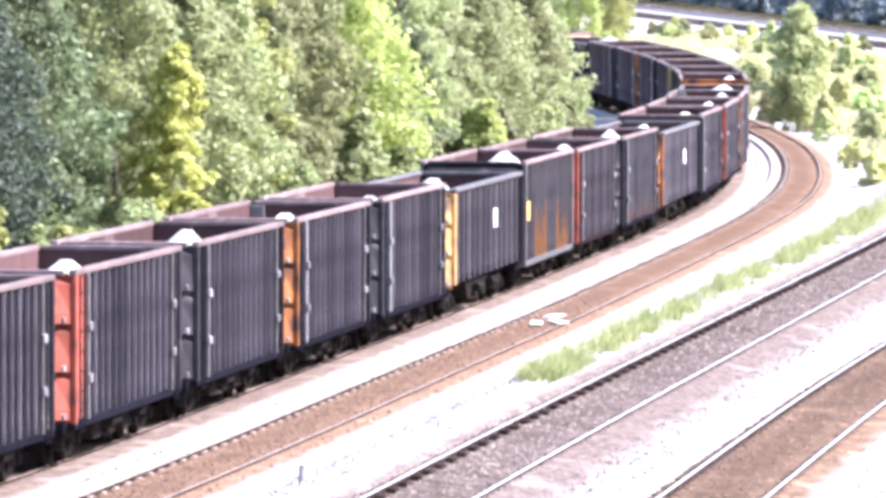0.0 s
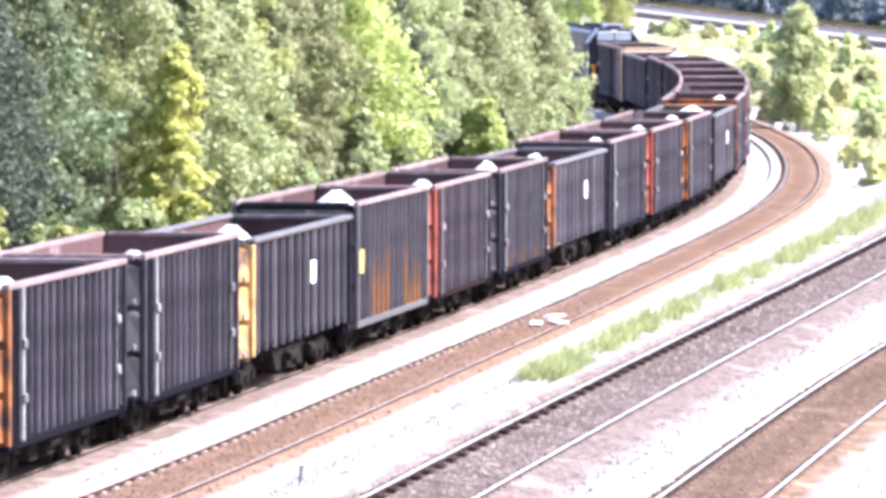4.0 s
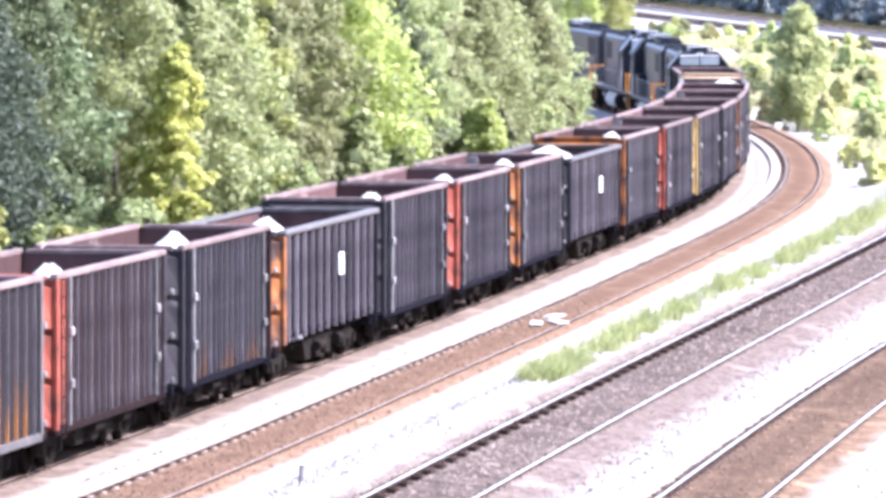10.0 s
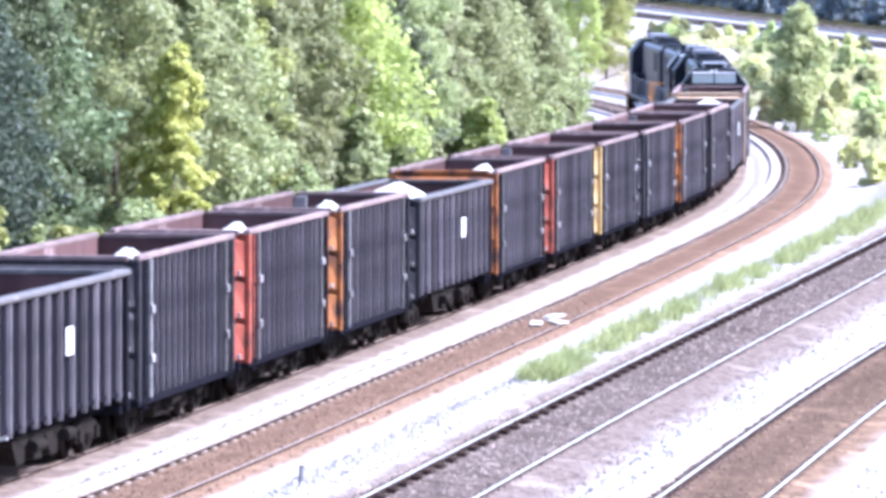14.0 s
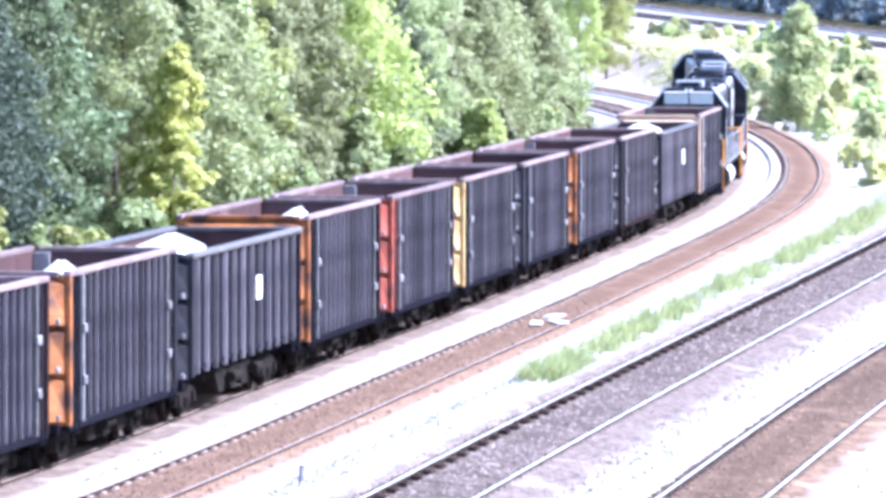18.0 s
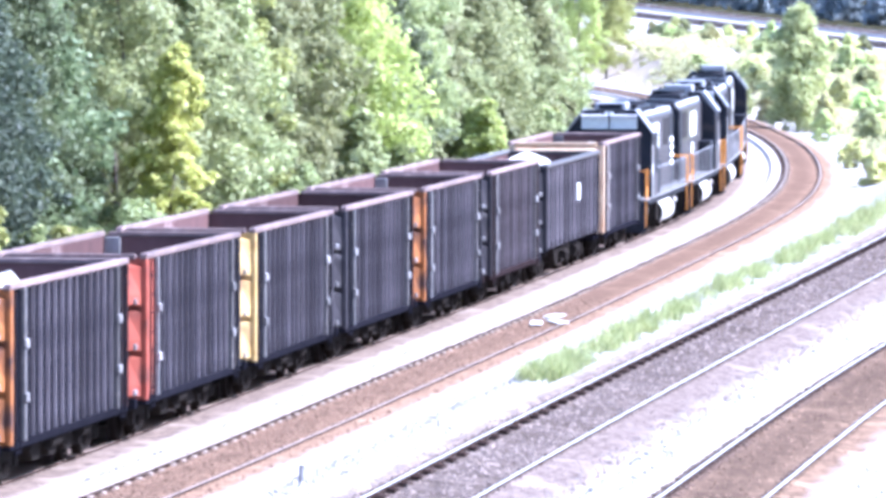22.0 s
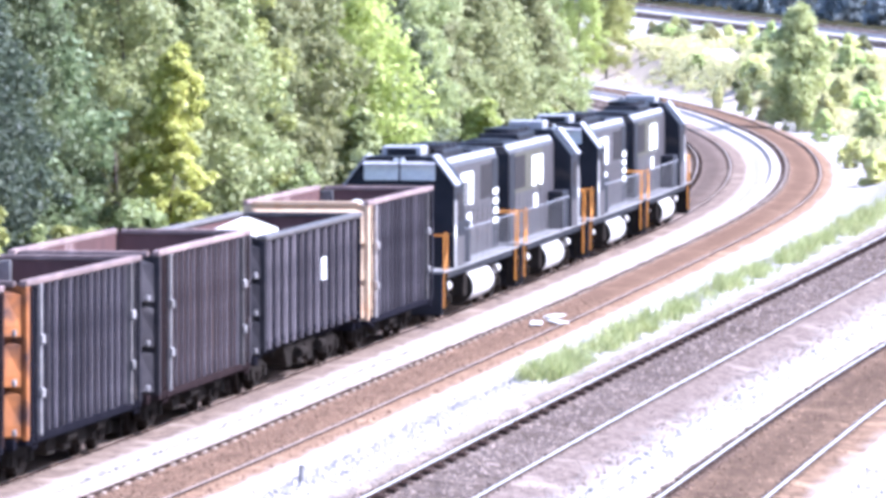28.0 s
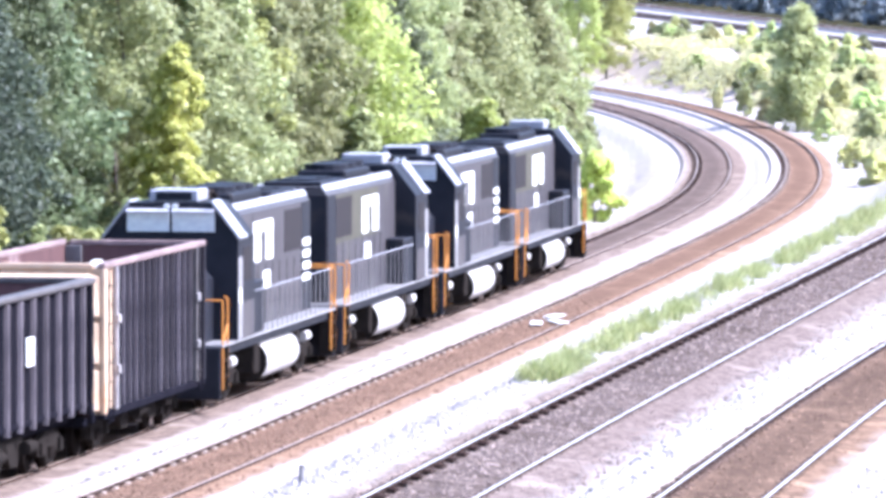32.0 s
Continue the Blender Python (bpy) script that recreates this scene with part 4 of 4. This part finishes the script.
                cuboid("corner_post", (x - 0.09, x + 0.09, *y(1.475, 1.585), 0.9, top - 0.12), post, car, "", ("post", kind, sd, near_end), 0.015)
                if kind != "A":
                    continue
                # the end bay: a flat plate between the corner post and an inner post, with lugs and a ladder
                wide_bay = 1.18 if near_end and end in (M_RED_END, M_CREAM_END) else 0.55
                b0, b1 = sorted((d * (hl - 0.18), d * (hl - wide_bay)))
                cuboid("bay_plate", (b0, b1, *y(1.497, 1.515), 0.97, top - 0.13), end if near_end else far_end, car, "", ("bay", sd, near_end, wide_bay))
                b0, b1 = sorted((d * (hl - 1.16), d * (hl - 1.28)))
                cuboid("bay_post", (b0, b1, *y(1.49, 1.62), 0.93, top - 0.12), M_LUG if near_end else M_CHORD_GREY, car, "pale worn inner post", ("bay_post", sd, near_end), 0.012)
                for z in (1.72, 2.72):
                    for xl in (hl - 1.22,):
                        cuboid("lug", (d * xl - 0.09, d * xl + 0.09, *y(1.58, 1.68), z - 0.09, z + 0.1), M_LUG, car, "pale welded lug", ("lug", sd, d, xl, z), 0.03)
                xi = d * (hl - 0.62)
                part("ladder", lambda bm: ([rod(bm, (xi + a, sd * 1.585, 0.7), (xi + a, sd * 1.585, top - 0.15), 0.02, 5) for a in (-0.22, 0.22)],
                                           [rod(bm, (xi - 0.22, sd * 1.585, 0.75 + 0.38 * i), (xi + 0.22, sd * 1.585, 0.75 + 0.38 * i), 0.018, 5) for i in range(8)]), wall, car, "", None, ("ladder", sd, near_end))
    for d in (-1, 1):
        m = end if d < 0 else far_end
        x0, x1 = sorted((d * (hl - 0.03), d * hl))
        cuboid("end_wall", (x0, x1, -1.46, 1.46, 0.9, top - 0.1), m, car, "", ("end", kind, d))
        x0, x1 = sorted((d * (hl - 0.045), d * (hl - 0.032)))
        cuboid("end_lining", (x0, x1, -1.41, 1.41, 1.0, top - 0.06), M_INSIDE, car, "dusty inner face", ("end_lining", kind, d))
        x0, x1 = sorted((d * (hl - 0.08), d * (hl + 0.06)))
        cuboid("end_chord", (x0, x1, -1.35, 1.35, top - 0.13, top - 0.01), m if (d < 0 and end in (M_CREAM_END, M_BLACK_END)) or (d < 0 and painted_chord) else chord, car, "", ("end_chord", kind, d), 0.02)
        rise = (top - 1.1) / 3
        for k in range(3):
            part("end_panel", end_panel_draw(d, 0.95 + k * rise, 0.95 + (k + 1) * rise, hl), m, car, "", None, ("lobe", kind, d, k))
            for sd in (-1, 1):
                part("lug", lambda bm: box(bm, *sorted((d * (hl + 0.02), d * (hl + 0.2))), *sorted((sd * 1.26, sd * 1.4)), 0.99 + k * rise, 1.12 + k * rise), M_LUG, car, "pale welded lug", None, ("end_lug", kind, d, k, sd), 0.02)
        x0, x1 = sorted((d * (hl - 0.1), d * (hl + 0.22)))
        cuboid("end_sill", (x0, x1, -1.38, 1.38, 0.72, 0.93), wall, car, "", ("end_sill", kind, d), 0.02)
    if gusset:
        cuboid("corner_gusset", (hl - 0.16, hl - 0.05, 1.08, 1.435, top - 1.1, top - 0.13), M_LUG, car, "pale plate in the inner corner", ("gusset",), 0.015)
    w = 1.0 if kind == "B" else 1.40
    cuboid("floor", (-hl + 0.05, hl - 0.05, -w, w, 0.90, 0.96), M_INSIDE, car, "", ("floor", kind))
    cuboid("centre_sill", (-hl, hl, -0.3, 0.3, 0.55, 0.90), M_TRUCK, car, "", ("centre_sill", kind), 0.02)
    if kind == "B":
        cuboid("placard", (0.9, 1.6, -1.575, -1.552, 2.27, 2.8), M_WHITE, car, "blank white rectangular placard", ("placard",))
    for xb in (-2.9, 2.9):
        cuboid("cross_bearer", (xb - 0.1, xb + 0.1, -w, w, 0.66, 0.89), M_TRUCK, car, "", ("bearer", xb, kind == "B"))
    for xh in (-2.5, -0.88, 0.74):
        part("hopper_chute", lambda bm: prism(bm, [(0.0, 0.89), (0.55, 0.36), (1.25, 0.36), (1.75, 0.89)], -1.18, 1.18, "y"), M_TRUCK, car, "grimy discharge chute under the floor" , Matrix.Translation((xh, 0, 0)), ("chute",))
    if patch:
        cuboid("paint_patch", (-6.1, -5.5, -1.592, -1.578, 2.15, 2.72), M_YELLOW_PATCH, car, "small faded yellow paint patch", ("patch",))
    part("brake_cylinder", lambda bm: rod(bm, (2.0, -1.3, 0.68), (2.7, -1.3, 0.68), 0.13, 10), M_TRUCK, car, "", None, ("brake",))
    part("air_reservoir", lambda bm: rod(bm, (-1.2, -1.32, 0.66), (-0.2, -1.32, 0.66), 0.12, 10), M_TRUCK, car, "", None, ("reservoir",))
    for x in (1.9 - hl, hl - 1.9):
        truck(car, x)
    couplers(car, hl - 0.05, 0.88, {"A": 1.13, "B": 0.72, "C": 0.7}[kind])
    return car, top


def heap_mesh(seed, lx, ly, h0, h1, lean, steep=0.5):
    """A mound of crushed stone from the floor h0 up to h1, its top shifted by lean."""
    rnd = random.Random(seed)
    n = 18

    def draw(bm):
        rings = []
        for i in range(11):
            u = i / 10
            row = []
            for k in range(n):
                a = math.tau * k / n
                w = (1 - u) ** steep * 0.93 * (1 + rnd.uniform(-0.14, 0.14)) + 0.07
                cx, cy = lean[0] * u ** 0.7, lean[1] * u ** 0.7
                row.append(bm.verts.new((max(lx * w * math.cos(a) + cx, -lx), min(1.36, max(-1.36, ly * w * math.sin(a) + cy)), h0 + (h1 - h0) * u + rnd.uniform(-0.045, 0.045) * (i > 0))))
            rings.append(row)
        for p, q in zip(rings, rings[1:]):
            for k in range(n):
                bm.faces.new((p[k], p[(k + 1) % n], q[(k + 1) % n], q[k]))
        bm.faces.new(rings[-1])
        bm.faces.new(rings[0][::-1])
    return shape(draw)


# the cars from the engines back: kind, paint of the end that faces the camera, walls
A, B, C = "A", "B", "C"
CARS = [(A, M_CREAM_END, M_STEEL), (B, M_BLACK_END, M_STEEL), (A, M_GREY_END, M_STEEL_BROWN), (A, M_ORANGE_END, M_STEEL), (A, M_GREY_END, M_STEEL), (A, M_YELLOW_END, M_STEEL),
        (A, M_RED_END, M_STEEL), (A, M_ORANGE_END, M_STEEL), (B, M_BLACK_END, M_STEEL), (A, M_ORANGE_END, M_STEEL), (A, M_RED_END, M_STEEL), (A, M_GREY_END, M_STEEL),
        (B, M_ORANGE_END, M_STEEL), (A, M_GREY_END, M_STEEL), (A, M_RED_END, M_STEEL_BROWN), (C, M_BLACK_END, M_STEEL_RUST), (B, M_AMBER_END, M_STEEL), (A, M_GREY_END, M_STEEL),
        (A, M_ORANGE_END, M_STEEL), (A, M_GREY_END, M_STEEL), (A, M_RED_END, M_STEEL), (A, M_GREY_END, M_STEEL), (A, M_ORANGE_END, M_STEEL), (A, M_GREY_END, M_STEEL)]
TRAIN, LOADS = [], []
rnd = random.Random(2)
coupling = 156.5
for k, (kind, end, wall) in enumerate(CARS):
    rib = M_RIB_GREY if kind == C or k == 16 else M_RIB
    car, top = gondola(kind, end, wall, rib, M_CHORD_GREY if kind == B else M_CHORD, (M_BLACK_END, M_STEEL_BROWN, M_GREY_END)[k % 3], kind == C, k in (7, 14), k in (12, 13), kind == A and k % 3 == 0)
    long = 16.25 if kind == B else 14.0
    s19 = coupling - long / 2 - {A: 0.53, B: 0.0, C: 0.2}[kind]
    coupling -= long
    TRAIN.append((car, s19, HALF[kind] - 1.9))
    if k in (2, 3, 5, 6):
        continue
    high = rnd.uniform(-0.06, 0.16) if kind == A else 0.2
    high -= 0.22 * (k in (0, 4)) + 0.05 - 0.12 * (k in (1, 8))
    heap = part("load_mound", heap_mesh(k, 2.5 if kind == A else 4.2 if k in (1, 8) else 3.0, 1.25, 0.97, top + high, (0.3, -0.72) if kind == A else (0.3, -0.5), 0.28 if k in (1, 8) else 0.5), M_HEAP, None, "pale heap of crushed stone in an open rail car")
    tagged(heap, category="load", group="loads in the cars")
    LOADS.append((heap, s19, HALF[kind] - 1.9, Matrix.Translation(((3.1 if kind == A else 3.1) - HALF[kind] + rnd.uniform(0, 0.4), 0, 0))))


# ---- the locomotives ----
def locomotive(label, shown):
    lo = thing("locomotive", label, "locomotive", "locomotives at the end of the train")
    part("underframe", lambda bm: box(bm, -8.45, 8.45, -1.40, 1.40, 1.22, 1.42), M_LOCO, lo, bevel=0.02)
    part("walkway", lambda bm: box(bm, -8.45, 8.45, -1.5, 1.5, 1.425, 1.475), M_CAB_PALE, lo, "pale walkway edge", bevel=0.008)
    for y in (-1, 1):
        tk = part("fuel_tank", lambda bm: rod(bm, (-2.35, y * 1.02, 0.78), (2.75, y * 1.02, 0.78), 0.46, 20), M_TANK, lo, "pale cylindrical fuel tank", bevel=0.03)
        for x in (-2.35, 2.75):
            part("tank_end", lambda bm: rod(bm, (x - 0.09, y * 1.02, 0.78), (x + 0.09, y * 1.02, 0.78), 0.49, 20), M_TRUCK, tk, "dark tank end band")
        part("air_reservoir", lambda bm: rod(bm, (-1.9, y * 1.22, 1.27), (1.2, y * 1.22, 1.27), 0.13, 12), M_TANK, lo)
        part("sand_box", lambda bm: box(bm, 2.95, 3.4, *sorted((y * 0.7, y * 1.38)), 0.5, 1.2), M_TRUCK, lo, bevel=0.03)
        part("battery_case", lambda bm: box(bm, -3.3, -2.6, *sorted((y * 0.7, y * 1.38)), 0.55, 1.2), M_TRUCK, lo, bevel=0.03)
    for x in (-5.5, 5.5):
        truck(lo, x, 2.75, 0.51, "engine")
        for y in (-1.1, 1.1):
            part("brake_cylinder", lambda bm: rod(bm, (x - 0.35, y * 1.06, 0.95), (x + 0.35, y * 1.06, 0.95), 0.12, 10), M_TANK, lo)
    couplers(lo, 8.45, 0.9)
    for d in (-1, 1):
        x0, x1 = sorted((d * 8.42, d * 8.52))
        part("pilot", lambda bm: box(bm, x0, x1, -1.45, 1.45, 0.3, 1.42), M_LOCO, lo, bevel=0.02)
        for y in (-1, 1):
            st = part("steps", lambda bm: [box(bm, *sorted((d * 7.75, d * 8.3)), *sorted((y * 1.2, y * 1.5)), z, z + 0.04) for z in (0.42, 0.78, 1.12)] + [box(bm, *sorted((d * a, d * (a + 0.04))), *sorted((y * 1.2, y * 1.5)), 0.4, 1.44) for a in (7.71, 8.3)], M_TRUCK, lo, "dark step well")
            part("grab_rail", lambda bm: ([rod(bm, (d * a, y * 1.48, 0.5), (d * a, y * 1.48, 2.45), 0.02, 6) for a in (7.7, 8.36)], rod(bm, (d * 7.7, y * 1.48, 2.45), (d * 8.0, y * 1.46, 2.52), 0.02, 6),
                                          rod(bm, (d * 8.36, y * 1.48, 2.45), (d * 8.4, y * 0.4, 2.45), 0.02, 6), rod(bm, (d * 7.7, y * 1.48, 1.9), (d * 8.36, y * 1.48, 1.5), 0.02, 6)), M_SAFETY, lo, "orange handrail")
            st.name = "steps"
    # cab end
    part("nose", lambda bm: prism(bm, [(-0.95, 1.475), (0.95, 1.475), (0.95, 2.85), (0.8, 3.02), (-0.8, 3.02), (-0.95, 2.85)], -8.0, -6.42), M_LOCO, lo)
    part("cab", lambda bm: prism(bm, [(-1.5, 1.48), (1.5, 1.48), (1.5, 3.72), (0.9, 4.5), (-0.9, 4.5), (-1.5, 3.72)], -6.4, -4.1), M_LOCO, lo, "black cab")
    for y in (-1, 1):
        # added plate whose pale colour stands for sun on the slope
        part("roof_bevel", lambda bm: prism(bm, [(y * 1.53, 3.70), (y * 1.56, 3.74), (y * 0.93, 4.56), (y * 0.89, 4.52)], -6.48, -5.35), M_ROOF, lo, "sloping roof edge coloured pale as if sunlit")
        part("windscreen", lambda bm: box(bm, -6.432, -6.412, *sorted((y * 0.03, y * 0.98)), 3.86, 4.30), M_GLASS, lo, "windscreen with the sky's reflection in its colour", bevel=0.008)
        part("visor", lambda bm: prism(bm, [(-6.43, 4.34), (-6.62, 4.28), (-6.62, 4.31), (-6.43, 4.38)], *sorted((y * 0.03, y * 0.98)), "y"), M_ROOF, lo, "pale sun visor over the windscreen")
        part("headlight", lambda bm: rod(bm, (-6.41, y * 0.09, 4.42), (-6.46, y * 0.09, 4.42), 0.07, 12), M_WHITE, lo, "round white headlight")
        part("side_window", lambda bm: box(bm, -5.7, -4.6, *sorted((y * 1.503, y * 1.513)), 2.75, 3.5), M_GRILLE, lo, "dark cab window")
        # reflection at the cab's front corner, drawn as a pale panel
        part("cab_panel", lambda bm: box(bm, -6.38, -5.85, *sorted((y * 1.503, y * 1.512)), 1.5, 3.3), M_CAB_PALE, lo, "cab door panel coloured pale grey for its reflection")
        part("cab_panel", lambda bm: box(bm, -5.82, -4.2, *sorted((y * 1.503, y * 1.510)), 1.5, 2.3), M_LOCO_GREY, lo, "grey lower cab panel")
        part("white_mark", lambda bm: box(bm, -6.3, -6.0, *sorted((y * 1.513, y * 1.517)), 2.3, 2.62), M_WHITE, lo, "plain white paint mark")
        part("battery_box", lambda bm: box(bm, -4.05, -2.3, *sorted((y * 0.97, y * 1.44)), 1.48, 2.65), M_LOCO, lo, bevel=0.03)
        # hood sides
        part("hood_panel", lambda bm: box(bm, 3.7, 6.36, *sorted((y * 0.953, y * 0.97)), 3.0, 3.98), M_GRILLE, lo, "dark intake grille")
        part("hood_panel", lambda bm: box(bm, -0.95, 6.38, *sorted((y * 0.953, y * 0.958)), 2.86, 4.06), M_LOCO_OLIVE if shown > 0 else M_LOCO_GREY, lo, "dusty olive-grey upper panel" if shown > 0 else "grey upper panel")
        part("hood_end_band", lambda bm: box(bm, 6.4, 7.72, *sorted((y * 0.953, y * 0.97)), 1.5, 4.08), M_LOCO, lo, "black band at the hood's end")
        for k in range(8):
            xd = -2.4 + 1.09 * k
            part("hood_door", lambda bm: box(bm, xd, xd + 1.0, *sorted((y * 0.951, y * 0.964)), 1.58, 2.85), M_LOCO_GREY, lo, bevel=0.004)
        for x0, x1, z0, z1 in () if y != shown else ((-0.9, 0.1, 2.95, 3.85), (0.9, 1.9, 2.95, 3.85), (-0.9, 1.9, 3.62, 3.87)):
            part("white_mark", lambda bm: box(bm, x0, x1, *sorted((y * 0.953, y * 0.972 + y * 0.002 * (z0 > 3.5))), z0, z1), M_WHITE, lo, "plain white paint mark")
        if y == shown:
            part("white_mark", lambda bm: box(bm, 0.5, 1.5, *sorted((y * 0.964, y * 0.975)), 2.3, 2.7), M_WHITE, lo, "plain white paint mark")
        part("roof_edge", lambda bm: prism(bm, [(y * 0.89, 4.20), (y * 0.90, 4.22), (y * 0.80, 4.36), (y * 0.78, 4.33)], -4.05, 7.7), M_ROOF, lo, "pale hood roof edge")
        for k in range(4 if y == shown == -1 else 0):
            part("white_bar", lambda bm: box(bm, 6.5, 7.66, *sorted((y * 0.971, y * 0.98)), 2.2 + 0.28 * k, 2.37 + 0.28 * k), M_WHITE, lo, "plain white bar")
        for k in range(15):
            x = -2.7 + 0.73 * k
            part("stanchion", lambda bm: rod(bm, (x, y * 1.46, 1.45), (x, y * 1.46, 2.45), 0.013, 5), M_CAB_PALE, lo)
        part("handrail", lambda bm: rod(bm, (-4.0, y * 1.46, 2.45), (7.7, y * 1.46, 2.45), 0.015, 6), M_ROOF, lo, "pale handrail")
    part("hood", lambda bm: prism(bm, [(-0.95, 1.48), (0.95, 1.48), (0.95, 4.1), (0.78, 4.32), (-0.78, 4.32), (-0.95, 4.1)], -4.1, 7.75), M_LOCO_GREY, lo, "long engine hood, its black paint greyed for glare")
    part("hood_end", lambda bm: box(bm, 7.752, 7.78, -0.93, 0.93, 1.5, 4.1), M_LOCO, lo, "black hood end")
    hatch = part("roof_hatch", lambda bm: box(bm, -6.0, -4.7, -0.55, 0.55, 4.505, 4.78), M_ROOF, lo, "pale box on the cab roof", bevel=0.03)
    part("hatch_vent", lambda bm: box(bm, -6.016, -6.004, -0.4, 0.4, 4.55, 4.72), M_LOCO, hatch, "dark vent")
    part("roof_blister", lambda bm: box(bm, -1.8, 2.4, -0.62, 0.62, 4.325, 4.56), M_LOCO, lo, "dark raised roof box", bevel=0.05)
    for x in (-1.0, 0.4, 1.6, 4.4, 6.0):
        z = 4.56 if x < 3 else 4.325
        part("fan", lambda bm: rod(bm, (x, 0, z), (x, 0, z + 0.14), 0.56, 18), M_LOCO, lo, "dark cooling fan housing")
    part("radiator_box", lambda bm: box(bm, 3.4, 7.2, -0.72, 0.72, 4.322, 4.42), M_LOCO, lo, bevel=0.03)
    part("exhaust_pipe", lambda bm: box(bm, -2.9, -2.2, -0.28, 0.28, 4.322, 4.68), M_TRUCK, lo, bevel=0.03)
    for y in (-0.72, 0.72):
        part("horn", lambda bm: rod(bm, (-4.5, y, 4.62), (-4.95, y, 4.62), 0.03, 6, 0.07), M_TRUCK, lo)
    return lo


TURNED = []
for k in range(4):
    lo = locomotive("charcoal and grey four-axle diesel locomotive with orange end steps", 1 if k % 2 else -1)
    TURNED += [lo] * (k % 2)
    TRAIN.append((lo, 157.0 + 9.15 + 18.3 * k, 5.5, k % 2 == 1))


# ---- what moves: the train rolls towards the camera ----
def car_pose(s, reach, flip=False):
    a, b = (Vector((*(float(v) for v in spot(LINE_B, s + u, OFF_A)[:2]), float(rail_z_a(s + u, OFF_A)))) for u in (-reach, reach))
    d = b - a
    m = (a + b) / 2
    cant = math.degrees(math.atan(float(np.interp(s, [100, 170], [0.012, 0.012]))))
    p = pose(m.x, m.y, m.z) @ pose(0, 0, 0, 0, 0, math.degrees(math.atan2(d.y, d.x))) @ pose(0, 0, 0, 0, -math.degrees(math.atan2(d.z, d.xy.length))) @ pose(0, 0, 0, -cant)
    return p @ pose(0, 0, 0, 0, 0, 180) if flip else p


def motions():
    times = [0.5 * i for i in range(65)]
    for ob, s19, reach, *flip in TRAIN:
        walk(ob, [(t, car_pose(s19 - travelled(t), reach, bool(flip and flip[0]))) for t in times])
    for ob, s19, reach, m in LOADS:
        walk(ob, [(t, car_pose(s19 - travelled(t), reach) @ m) for t in times])
    # the wheels roll; those of the turned engines roll the other way round
    fine = [i / 15 for i in range(481)]
    gone = [travelled(t) - travelled(0.0) for t in fine]
    for w, x, r in WHEELSETS:
        back = -1 if w.parent.parent in TURNED else 1
        walk(w, [(t, pose(x, 0, r, 0, -back * math.degrees(g / r))) for t, g in zip(fine, gone)])


motions()
